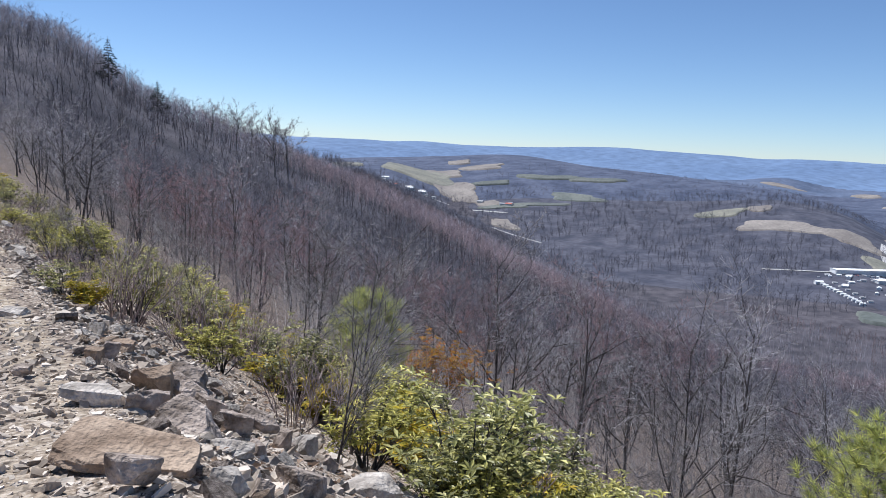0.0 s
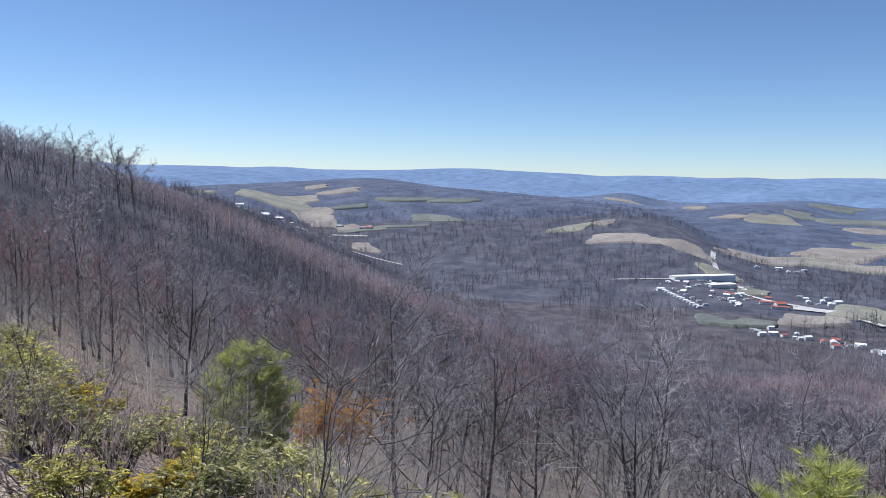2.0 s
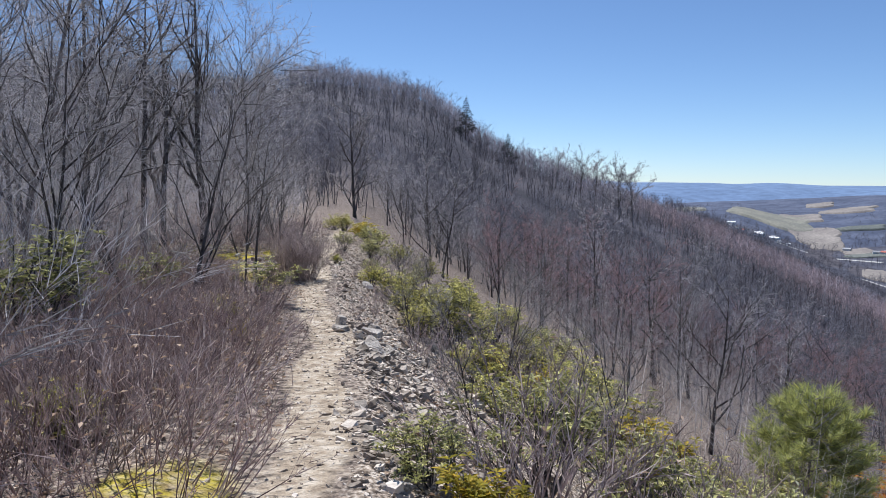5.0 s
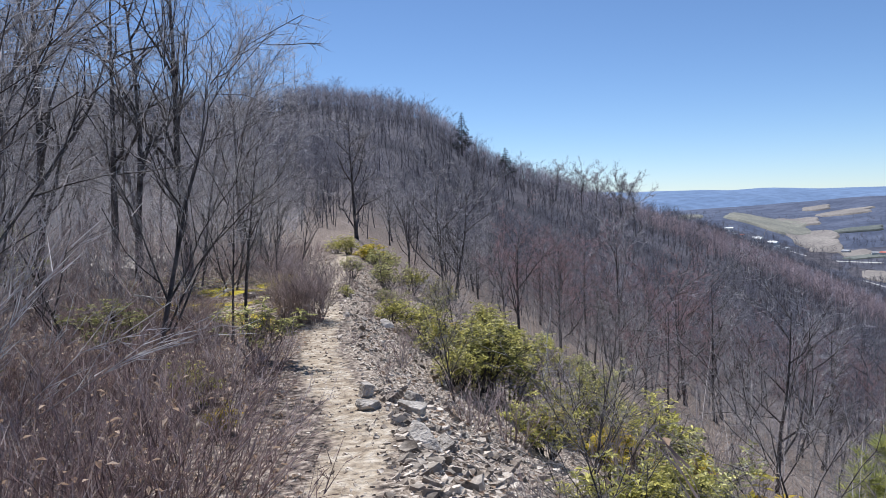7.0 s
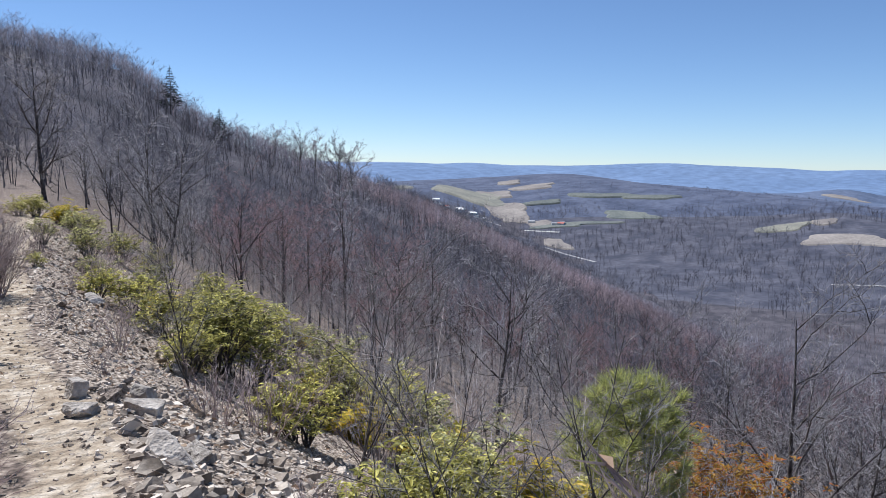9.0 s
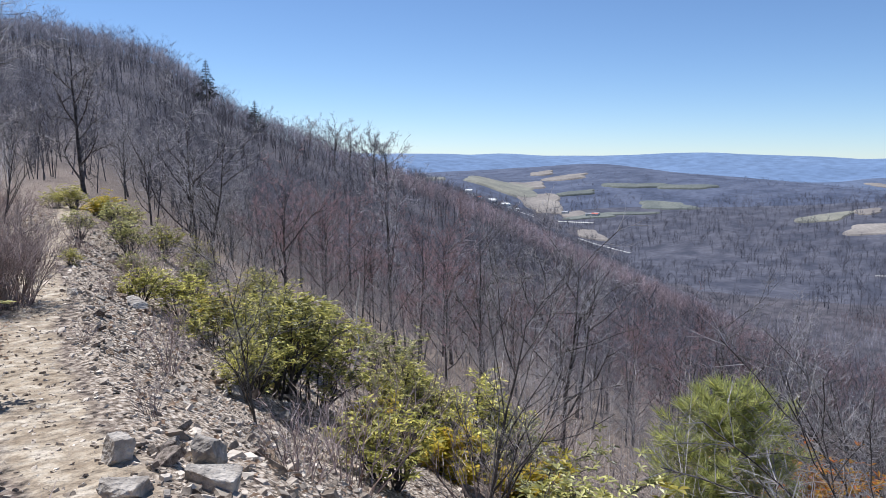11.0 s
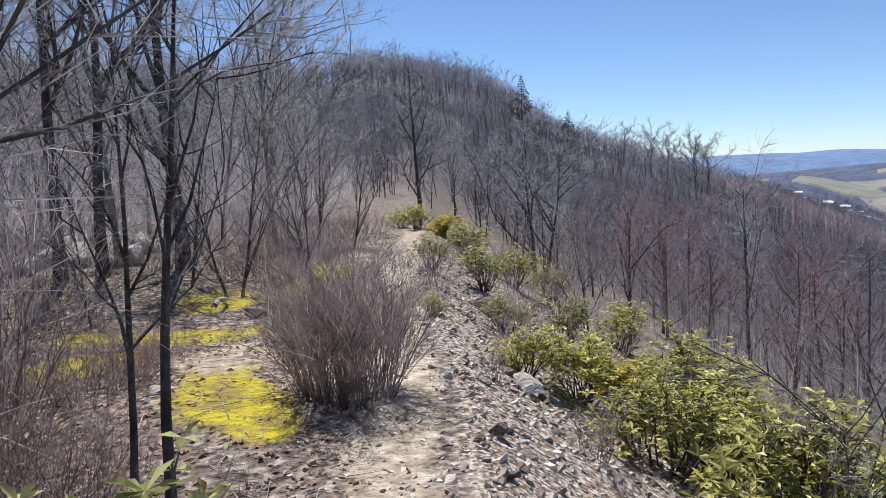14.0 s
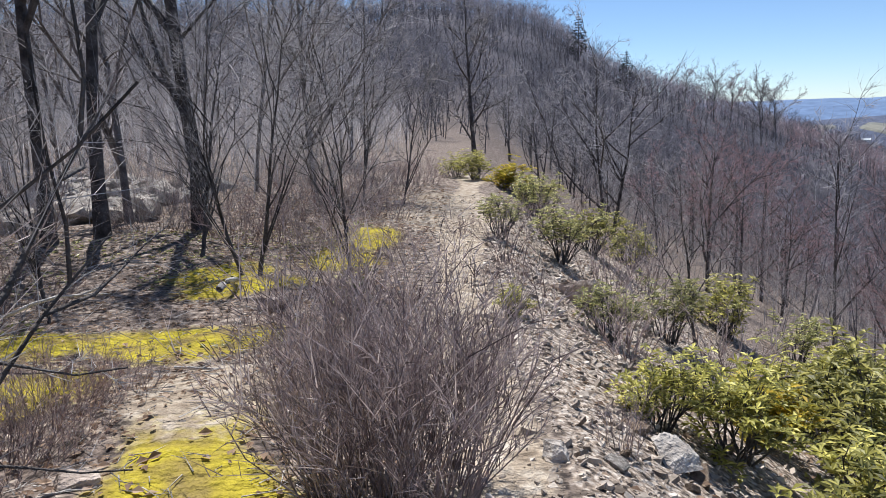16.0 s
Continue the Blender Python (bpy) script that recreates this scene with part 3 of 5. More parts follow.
def draped(name, label, r0, r1, a0, a1, nr, na, lift, material):
    s = Soup()
    for i in range(nr + 1):
        r = r0 + (r1 - r0) * i / nr
        for j in range(na + 1):
            a = radians(a0 + (a1 - a0) * j / na)
            x, y = r * math.sin(a), r * math.cos(a)
            s.v.append((x, y, 0))
    xy = np.array(s.v)
    z = height(xy[:, 0], xy[:, 1]) + lift * smooth(r0, r0 + 250, np.hypot(xy[:, 0], xy[:, 1])) - 3 * (1 - smooth(r0, r0 + 120, np.hypot(xy[:, 0], xy[:, 1])))
    s.v = np.column_stack([xy[:, :2], z]).tolist()
    for i in range(nr):
        for j in range(na):
            q = i * (na + 1) + j
            s.f.append((q, q + 1, q + na + 2, q + na + 1))
    return tagged(new(name, s.mesh(name, material, True)), label, "hills", kind="structure")


# the nearest tier of painted haze: woods colour pushed to purple-grey
VALE = mat("haze_tinted_valley_woods", (0.044, 0.047, 0.068), (0.094, 0.094, 0.118), 0.03, 0.95, 0, 0.12)
draped("backdrop_vale", "bare woods on the valley floor, coloured purple-grey for haze", 800, 1760, 10, 125, 40, 120, 1.5, VALE)
draped("backdrop", "wooded hills across the valley, coloured blue-grey for haze", 1500, 3500, 10, 120, 60, 160, 12, HAZY_HILLS)
# a middle step of painted haze between hills and ridge
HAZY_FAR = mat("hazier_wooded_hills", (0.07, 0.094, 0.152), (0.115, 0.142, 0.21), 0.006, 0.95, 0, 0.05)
draped("backdrop_hills", "hills before the far ridge, coloured bluer for haze", 2700, 3560, 5, 125, 40, 160, 13.5, HAZY_FAR)
draped("backdrop_ridge", "long ridge along the horizon, coloured blue for haze", 3350, 4850, -10, 130, 26, 200, 16, HAZY_RIDGE)


def field(x, y, rx, ry, turn, material, label, seed, lift=3.6):
    rng = random.Random(seed)
    s = Soup()
    ph = [rng.uniform(0, 6.28) for _ in range(3)]
    skew = rng.uniform(-0.35, 0.35)
    n, rings = 36, 12
    s.v.append((x, y, 0))
    for k in range(1, rings + 1):
        for j in range(n):
            w = 6.2832 * j / n
            q = (1 + 0.16 * math.sin(2 * w + ph[0]) + 0.12 * math.sin(3 * w + ph[1]) + 0.07 * math.sin(5 * w + ph[2])) * k / rings
            boxy = 1 / max(abs(math.cos(w)), abs(math.sin(w))) ** 0.75
            v = ry * q * boxy * math.sin(w)
            u = rx * q * boxy * math.cos(w) + skew * v
            s.v.append((x + u * math.cos(turn) - v * math.sin(turn), y + u * math.sin(turn) + v * math.cos(turn), 0))
    xy = np.array(s.v)
    dip = np.where(np.arange(len(xy)) > (rings - 1) * n, -6.0, 0.0)
    s.v = np.column_stack([xy[:, :2], dip + height(xy[:, 0], xy[:, 1]) + lift + np.maximum(12 * smooth(1500, 1750, np.hypot(xy[:, 0], xy[:, 1])) - 3 * (1 - smooth(1500, 1620, np.hypot(xy[:, 0], xy[:, 1]))), 0)]).tolist()
    for j in range(n):
        s.f.append((0, 1 + j, 1 + (j + 1) % n))
        for k in range(rings - 1):
            a, b = 1 + k * n, 1 + (k + 1) * n
            s.f.append((a + j, b + j, b + (j + 1) % n, a + (j + 1) % n))
    tagged(new("field", s.mesh("field", material, True)), label, "field", kind="structure")


# greyed for haze in the base colour, like the other fields
FIELD_PALE = mat("winter_grass_field", (0.155, 0.155, 0.13), (0.225, 0.215, 0.172), 0.02, 0.95, 0, 0.2, 0.15)
CROPS = {"T": (FIELD_TAN, "pale tan stubble field in the valley"), "G": (FIELD_GREEN, "dull green pasture in the valley"),
         "P": (FIELD_PALE, "pale winter grass field in the valley")}
FIELDS = [(1060, 1400, 96, 84, "P"), (1168, 1438, 40, 66, "T"), (1058, 1264, 48, 63, "T"), (1038, 1203, 24, 51, "T"), (1035, 1129, 23, 30, "T"), (1319, 1471, 61, 50, "T"),
          (1383, 1638, 36, 33, "T"), (1294, 1201, 68, 26, "G"), (1352, 1107, 60, 24, "G"), (1089, 1042, 64, 12, "G"), (1194, 1025, 54, 30, "G"), (1032, 1083, 46, 15, "G")]
FIELDS += [(932, 971, 20, 45, "T"), (1156, 1250, 39, 20, "G"), (1241, 719, 35, 37, "P"), (1296, 675, 22, 24, "T"), (1183, 578, 61, 39, "T"), (1188, 468, 35, 50, "T"),
           (2346, 650, 75, 150, "P"), (2599, 642, 51, 75, "G"), (3001, 616, 83, 61, "G"), (2599, 468, 102, 90, "G"), (2328, 763, 47, 57, "T")]
FIELDS += [(2359, 395, 64, 80, "T"), (1675, 320, 92, 100, "T"), (1859, 289, 43, 57, "P"), (1396, 405, 78, 80, "T"), (1468, 327, 81, 80, "P"), (1482, 255, 58, 70, "T"),
           (1078, 377, 28, 34, "P"), (956, 164, 37, 49, "P"), (864, 197, 34, 30, "T"), (797, 242, 19, 24, "G")]
FIELDS += [(2937, 1445, 76, 42, "T"), (3300, 1110, 85, 57, "G"), (2735, 1043, 45, 30, "T"), (3200, 900, 43, 21, "T"), (998, 303, 24, 25, "P"), (779, 277, 19, 19, "G"), (948, 1561, 35, 90, "P")]
for k, (fx, fy, across, deep, crop) in enumerate(FIELDS):
    field(fx, fy, across, deep, -math.atan2(fx, fy) + 0.12 * math.sin(3.1 * k), *CROPS[crop], k)


def road(name, label, pts, wide, lift=2.4):
    s = Soup()
    pts = [Vector(p) for p in pts]
    run = []
    for a, b in zip(pts, pts[1:]):
        run += [a.lerp(b, k / 12) for k in range(12)]
    run.append(pts[-1])
    for i, p in enumerate(run):
        d = (run[min(i + 1, len(run) - 1)] - run[max(i - 1, 0)]).normalized()
        for side in (-1, 1):
            q = p + Vector((d.y, -d.x)) * side * wide / 2
            s.v.append((q.x, q.y, ground_z(q.x, q.y) + lift + max(0.0, float(12 * smooth(1500, 1750, q.length) - 3 * (1 - smooth(1500, 1620, q.length))))))
        if i:
            j = 2 * i
            s.f.append((j - 2, j - 1, j + 1, j))
    tagged(new(name, s.mesh(name, ASPHALT, True)), label, "road", kind="structure")


road("road", "pale highway across the valley floor", [(900, 1175), (955, 1140), (985, 1090), (1003, 1036)], 7)
road("road_lane", "pale lane beside a field", [(897, 963), (883, 898), (875, 850), (870, 817)], 4)
road("road_town", "pale road through the valley town", [(939, 479), (968, 408), (1055, 344)], 4)
road("road_bypass", "pale wide road leaving the valley town", [(968, 309), (952, 256), (942, 209), (920, 165), (888, 133)], 9)
road("road_hill", "pale lane climbing past the fields", [(1049, 362), (1161, 414), (1254, 447)], 8)
LOT = [(930, 235), (938, 205), (944, 178)]
road("road_yard", "pale gravel yard beside the red roofs", LOT, 22, 2.2)


def house_parts(w, d, h, roof_mat, pitch=0.45):
    s = Soup()
    r = w * pitch / 2
    s.v = [(-w / 2, -d / 2, -6), (w / 2, -d / 2, -6), (w / 2, d / 2, -6), (-w / 2, d / 2, -6), (-w / 2, -d / 2, h), (w / 2, -d / 2, h), (w / 2, d / 2, h), (-w / 2, d / 2, h),
           (0, -d / 2, h + r), (0, d / 2, h + r)]
    s.f = [(0, 1, 5, 8, 4), (1, 2, 6, 5), (2, 3, 7, 9, 6), (3, 0, 4, 7)]
    t = Soup()
    e, k = 0.5, 0.3
    for side in (-1, 1):
        i = len(t.v)
        x0, z0 = side * (w / 2 + e), h - e * pitch
        t.v += [(x0, -d / 2 - e, z0), (x0, d / 2 + e, z0), (0, d / 2 + e, h + r), (0, -d / 2 - e, h + r),
                (x0, -d / 2 - e, z0 + k), (x0, d / 2 + e, z0 + k), (0, d / 2 + e, h + r + k), (0, -d / 2 - e, h + r + k)]
        t.f += [tuple(i + q for q in f) for f in ((0, 1, 2, 3), (7, 6, 5, 4), (0, 4, 5, 1), (1, 5, 6, 2), (3, 2, 6, 7), (0, 3, 7, 4))]
    panes = []
    for fx in (-0.25, 0.25):
        g = Soup()
        g.v = [(fx * w - 0.7, -d / 2 - 0.06, h * 0.35), (fx * w + 0.7, -d / 2 - 0.06, h * 0.35), (fx * w + 0.7, -d / 2 - 0.06, h * 0.75), (fx * w - 0.7, -d / 2 - 0.06, h * 0.75)]
        g.f = [(0, 1, 2, 3)]
        panes.append(g.mesh("window", PANE))
    return s.mesh("wall", WALL_WHITE), t.mesh("roof", roof_mat), panes


def house_kind(name, label, w, d, h, roof_mat, pitch=0.45):
    ob = thing(name, label, "building", "town in the valley")
    a, b, c = house_parts(w, d, h, roof_mat, pitch)
    part("wall", a, ob), part("roof", b, ob), part("window", c[0], ob), part("window", c[1], ob)
    return ob


HOUSES = [house_kind("house", "small white house with a grey gabled roof", 9, 13, 5.5, ROOF_GREY),
          house_kind("house", "white house with a brown-red gabled roof", 10, 14, 5.5, ROOF_RED),
          house_kind("row_house", "white row house with a pale roof", 9, 16, 7, ROOF_WHITE)]
place(HOUSES[0], 1032, 1149, 0.5, 1.0), place(HOUSES[1], 932, 250, 0.8, 0.9), place(HOUSES[2], 905, 390, 0.9, 0.6)
rng = random.Random(5)
for (ax, ay), (bx, by), many, loose, low in [((945, 400), (1010, 320), 26, 16, 0.4), ((922, 343), (904, 302), 16, 16, 0.4), ((969, 316), (938, 275), 12, 14, 0.45), ((762, 226), (774, 176), 12, 8, 0.4),
                                             ((762, 159), (746, 114), 12, 9, 0.45), ((1012, 251), (989, 200), 8, 18, 0.5), ((858, 1241), (933, 1185), 14, 18, 0.7), ((1260, 370), (1237, 316), 6, 16, 0.6),
                                             ((2391, 714), (1847, 474), 12, 60, 1.0), ((1047, 1085), (1057, 1076), 3, 8, 0.8)]:
    for k in range(many):
        f = rng.random()
        copy_at(HOUSES[rng.choice([0, 0, 2, 2, 1])], ax + (bx - ax) * f + rng.gauss(0, loose), ay + (by - ay) * f + rng.gauss(0, loose), rng.choice([0.3, 1.9, 0.9]), low * rng.uniform(0.8, 1.35))
for k in range(13):
    copy_at(HOUSES[2], 911 - 6.0 * k, 392 - 6.5 * k, 0.75, 0.36)
    if k % 2:
        copy_at(HOUSES[0], 926 - 6.2 * k, 384 - 6.4 * k, 0.75, 0.4)
mill = house_kind("factory_hall", "long low white factory hall with a flat roof", 14, 98, 6, ROOF_WHITE, 0.06)
place(mill, 1010, 374, 0.98, 1, 0)
hall = house_kind("factory_hall", "white factory shed with a flat roof", 14, 40, 6, ROOF_WHITE, 0.06)
place(hall, 985, 340, 0.98)
shed = house_kind("warehouse", "low warehouse with a red-brown roof", 9, 24, 5, ROOF_RED, 0.15)
place(shed, 934, 262, 0.3)
copy_at(shed, 915, 245, 0.3, 0.8)


# ---- far woods ----
def tree_blades(rng, tall, branches, wide, thick, twigs=2):
    """A bare tree far off: a spike for the trunk, slivers for limbs and twigs."""
    s = Soup()
    s.blade((0, 0, -0.6), (rng.gauss(0, 0.3), rng.gauss(0, 0.3), tall), thick)
    for _ in range(branches):
        f = rng.uniform(0.2, 0.92)
        w = rng.uniform(0, 6.283)
        o = wide * (1.12 - f) * rng.uniform(0.5, 1.2)
        p = Vector((0, 0, f * tall * 0.88))
        q = Vector((math.cos(w) * o, math.sin(w) * o, min(f * tall * 0.88 + o * rng.uniform(0.4, 1.5), tall * 1.04)))
        s.sliver(p, q, thick * rng.uniform(0.4, 0.65))
        for _ in range(twigs):
            r = p.lerp(q, rng.uniform(0.3, 0.95))
            d = Vector((rng.gauss(0, 1), rng.gauss(0, 1), rng.uniform(-0.1, 1.5))).normalized()
            s.sliver(r, r + d * wide * rng.uniform(0.25, 0.55), thick * rng.uniform(0.25, 0.42))
    return np.array(s.v), np.array(s.f)


def woods(name, label, spots, kinds, material):
    """One mesh of many small trees."""
    rng = random.Random(len(spots))
    vs, fs, n = [], [], 0
    zs = height(np.array([p[0] for p in spots]), np.array([p[1] for p in spots]))
    for (x, y, size), z in zip(spots, zs):
        v, f = kinds[rng.randrange(len(kinds))]
        w = rng.uniform(0, 6.283)
        c, s = math.cos(w) * size, math.sin(w) * size
        vs.append(np.column_stack([v[:, 0] * c - v[:, 1] * s + x, v[:, 0] * s + v[:, 1] * c + y, v[:, 2] * size * rng.uniform(0.85, 1.15) + z]))
        fs.append(f + n)
        n += len(v)
    me = bpy.data.meshes.new(name)
    V, T = np.concatenate(vs), np.concatenate(fs)
    me.vertices.add(len(V))
    me.vertices.foreach_set("co", V.astype(np.float32).ravel())
    me.loops.add(T.size)
    me.loops.foreach_set("vertex_index", T.astype(np.int32).ravel())
    me.polygons.add(len(T))
    me.polygons.foreach_set("loop_start", np.arange(0, T.size, 3, dtype=np.int32))
    me.update(calc_edges=True)
    me.materials.append(material)
    return tagged(new(name, me), label, "woods", kind="stuff")


def sector(rng, n, r0, r1, a0, a1):
    out = []
    while len(out) < n:
        r = math.sqrt(rng.uniform(r0 * r0, r1 * r1))
        a = radians(rng.uniform(a0, a1))
        out.append((2 + r * math.sin(a), 16 + r * math.cos(a)))
    return out


def crown_tree(rng, tall, limbs, twigs, sub, wide, thick):
    """A bare tree some way off: a forking trunk in one mesh, its limbs' sprays of twigs in another."""
    wood, fine = Soup(), Soup()
    fork = Vector((rng.gauss(0, 0.25), rng.gauss(0, 0.25), tall * rng.uniform(0.12, 0.38)))
    wood.tube([(0, 0, -0.6), fork], [thick, thick * 0.7], 3)
    leaders = []
    for k in range(rng.choice([2, 2, 3])):
        w = rng.uniform(0, 6.283)
        top = Vector((math.cos(w) * wide * 0.4, math.sin(w) * wide * 0.4, tall * rng.uniform(0.8, 1.05)))
        wood.blade(fork, top, thick * 0.62)
        leaders.append(top)
    for _ in range(limbs):
        a, f = rng.choice(leaders), rng.random() ** 0.8
        p = fork.lerp(a, f) if rng.random() < 0.75 else fork * rng.uniform(0.25, 1)
        w, lean = rng.uniform(0, 6.283), rng.uniform(0.45, 1.1)
        d = Vector((math.cos(w) * math.sin(lean), math.sin(w) * math.sin(lean), math.cos(lean)))
        q = p + d * wide * rng.uniform(0.5, 1.0) * (1.15 - 0.65 * f)
        wood.sliver(p, q, thick * 0.36)
        for _ in range(twigs):
            r = p.lerp(q, rng.uniform(0.25, 1.0))
            e = r + (out_way(rng, d, rng.uniform(0.3, 0.9)) + Vector((0, 0, 0.25))).normalized() * wide * rng.uniform(0.16, 0.42)
            fine.sliver(r, e, thick * 0.24)
            for _ in range(sub):
                o = r.lerp(e, rng.uniform(0.3, 0.9))
                fine.sliver(o, o + (out_way(rng, e - r, rng.uniform(0.4, 0.9)) + Vector((0, 0, 0.2))).normalized() * wide * rng.uniform(0.08, 0.2), thick * 0.17)
    return (np.array(wood.v), np.array([f if len(f) == 3 else f[:3] for f in wood.f] + [(f[0], f[2], f[3]) for f in wood.f if len(f) == 4])), (np.array(fine.v), np.array(fine.f))


rng = random.Random(11)
close_kinds = [crown_tree(rng, rng.uniform(6.0, 9.0), 17, 5, 2, 3.0, 0.058) for _ in range(10)]
slope_kinds = [crown_tree(rng, rng.uniform(6.0, 8.6), 11, 4, 1, 3.0, 0.078) for _ in range(10)]
crest_kinds = [tree_blades(rng, rng.uniform(6.0, 8.6), 15, 3.0, 0.085, 1) for _ in range(10)]
far_kinds = [tree_blades(rng, rng.uniform(7, 9.5), 9, 3.6, 0.17, 1) for _ in range(8)]
vale_kinds = [tree_blades(rng, rng.uniform(9, 13), 9, 5.5, 0.22, 1) for _ in range(8)]
spots = {}
for x, y in sector(rng, 15500, 34, 400, -22, 89):
    d = x - float(trail_x(min(y, 62)))
    out = math.hypot(x - 2, y - 16)
    if (d < 14 and y < 66) or (y < 95 and x > 8 and x < 80 and rng.random() < 0.2) or math.hypot((x - 84) / 9, (y - 176) / 7) < 1:
        continue
    if out > 345 and math.degrees(math.atan2(x - 2, y - 16)) < 22:
        continue
    red = 0.7 * vnoise(x, y, 45, 31) + 0.25 * rng.gauss(0, 1) + 0.007 * (x - 125) > 0.25
    spots.setdefault(("close" if out < 115 else "slope" if out < 215 else "crest", red), []).append((x, y, rng.uniform(0.62, 1.15)))
for x, y in sector(rng, 11500, 350, 830, 24, 90):
    if math.hypot((x - 900) / 200, (y - 280) / 180) < 1 or math.hypot(x, y) > 800 + 60 * float(vnoise(x, y, 60, 71)):
        continue
    red = vnoise(x, y, 90, 33) + 0.3 * rng.gauss(0, 1) > 0.05
    spots.setdefault(("far", red), []).append((x, y, rng.uniform(0.7, 1.2)))
for red, twig_mat, word in ((False, WOODS_GREY, "grey-brown"), (True, WOODS_RED, "reddish budding")):
    for ring, kinds, where in (("close", close_kinds, "in the cove below the path"), ("slope", slope_kinds, "on the facing slope")):
        woods("woods_trunks", f"dark forking trunks of {word} woods {where}", spots[ring, red], [a for a, b in kinds], WOODS_TRUNK)
        woods("woods_twigs", f"fine bare {word} twigs {where}", spots[ring, red], [b for a, b in kinds], twig_mat)
    woods("far_woods", f"bare {word} woods along the spur", spots["crest", red], crest_kinds, twig_mat)
    woods("far_woods", f"distant bare {word} woods down the mountainside", spots["far", red], far_kinds, twig_mat)


# twig colour carries the valley's haze, matched to the hazed floor
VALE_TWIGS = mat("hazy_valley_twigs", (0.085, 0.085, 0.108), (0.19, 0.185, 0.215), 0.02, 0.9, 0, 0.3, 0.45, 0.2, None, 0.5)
spots_v = []
for x, y in sector(rng, 11000, 770, 2000, 27, 86):
    clear = all(math.hypot((x - fx) / across, (y - fy) / across) > 1.1 for fx, fy, across, deep, crop in FIELDS)
    if clear and vnoise(x, y, 130, 72) > -0.45 and math.hypot((x - 940) / 110, (y - 300) / 130) > 1:
        spots_v.append((x, y, rng.uniform(0.9, 1.7)))
woods("valley_trees", "bare trees covering the valley floor and its hill, coloured purple-grey for haze", spots_v, vale_kinds, VALE_TWIGS)
rng = random.Random(12)
whips = [tree_blades(rng, rng.uniform(1.8, 4.2), 13, 1.7, 0.013, 2) for _ in range(8)]
low = []
while len(low) < 3600:
    x, y = rng.uniform(6, 80), rng.uniform(4, 100)
    if x - float(trail_x(min(y, 62))) > 9 and math.degrees(math.atan2(x - 2, y - 6)) < 92:
        low.append((x, y, rng.uniform(0.6, 1.2)))
woods("undergrowth", "thin grey whips and saplings under the bare trees", low, whips, WHIP)
low = []
while len(low) < 900:
    x, y = rng.uniform(-16, 6), rng.uniform(21, 64)
    if float(trail_x(y)) - x > 2.6 and not (x > -1.8 and y < 36):
        low.append((x, y, rng.uniform(0.5, 1.1)))
woods("undergrowth", "pale leafless saplings crowding the bench above the path", low, whips, TWIG)


# ---- trees of the cove ----
KINDS = [tree_kind("bare_tree", "bare grey-brown tree on the wooded slope", 40 + k, BARK_DARK, TWIG_RED if k in (2, 5) else TWIG, "trees of the cove",
                   tall=8.0, girth=0.085 + 0.008 * k, fork=0.1 + 0.03 * k, limbs=9 + k % 3, detail=1, twig=0.0085, sides=4, bushy=12, spread_angle=0.6 + 0.07 * (k % 4), reach=0.6) for k in range(7)]
NAMED = [(20.6, 50.8, 1.15), (25.2, 49.2, 1.1), (20.1, 21.4, 0.85), (34, 40.7, 1.1), (48, 46, 1.2), (56, 38, 1.1), (29.9, 46.8, 1.0)]
for k, (x, y, size) in enumerate(NAMED):
    place(KINDS[k], x, y, k * 1.3, size)
rng = random.Random(8)
taken = [(x, y) for x, y, _ in NAMED]
tries = 0
while len(taken) < 215 and tries < 20000:
    tries += 1
    x, y = rng.uniform(8, 78), rng.uniform(6, 98)
    d = x - float(trail_x(min(y, 62)))
    if d < (11 if y < 45 else 4) or math.hypot(x - 15.2, y - 27.1) < 4.5 or any((x - p) ** 2 + (y - q) ** 2 < 5.0 for p, q in taken):
        continue
    az = math.degrees(math.atan2(x - 2, y - 8))
    if az > 88:
        continue
    taken.append((x, y))
    reddish = vnoise(x, y, 22, 35) + (x - 44) * 0.014 > 0.42
    k = rng.choice([2, 5] if reddish else [0, 1, 3, 4, 6])
    copy_at(KINDS[k], x, y, rng.uniform(0, 6.28), rng.uniform(0.62, 1.1) * (0.8 if d < 16 else 1), 0.1)

# ---- trees by the path ----
hero = [tree_kind("bare_tree", label, 70 + k, BARK_DARK, TWIG_DARK, "", split=[], **kw) for k, (label, kw) in enumerate([
    ("tall dark-barked bare tree forking low on the bench", dict(tall=8.0, girth=0.10, fork=0.3, limbs=8, detail=2, twig=0.0028, lean=0.06, bushy=10)),
    ("stout dark bare tree with many rising limbs", dict(tall=9.0, girth=0.13, fork=0.16, limbs=10, detail=2, twig=0.0034, spread_angle=0.6, bushy=10)),
    ("slender leaning dark sapling beside the mossy clearing", dict(tall=4.6, girth=0.042, fork=0.3, limbs=8, detail=1, bushy=12, twig=0.002, lean=0.08, spread_angle=0.65)),
    ("large bare tree with wide low branches past the path's end", dict(tall=8.3, girth=0.13, fork=0.1, limbs=12, detail=2, twig=0.01, spread_angle=0.8, bushy=9)),
    ("thin crooked bare sapling among the brush", dict(tall=3.2, girth=0.028, fork=0.08, limbs=11, detail=1, bushy=16, twig=0.0026, lean=0.15, spread_angle=0.55, reach=0.6))])]
place(hero[0], -1.26, 33.3, 0.3)
copy_at(hero[0], -0.85, 33.9, 2.1, 1.05)
place(hero[1], 0.2, 34.7, 1.0)
copy_at(hero[1], -2.3, 31.4, 4.1, 0.9)
place(hero[2], 1.95, 25.15, 1.57, 0.68, 0, 0.03)
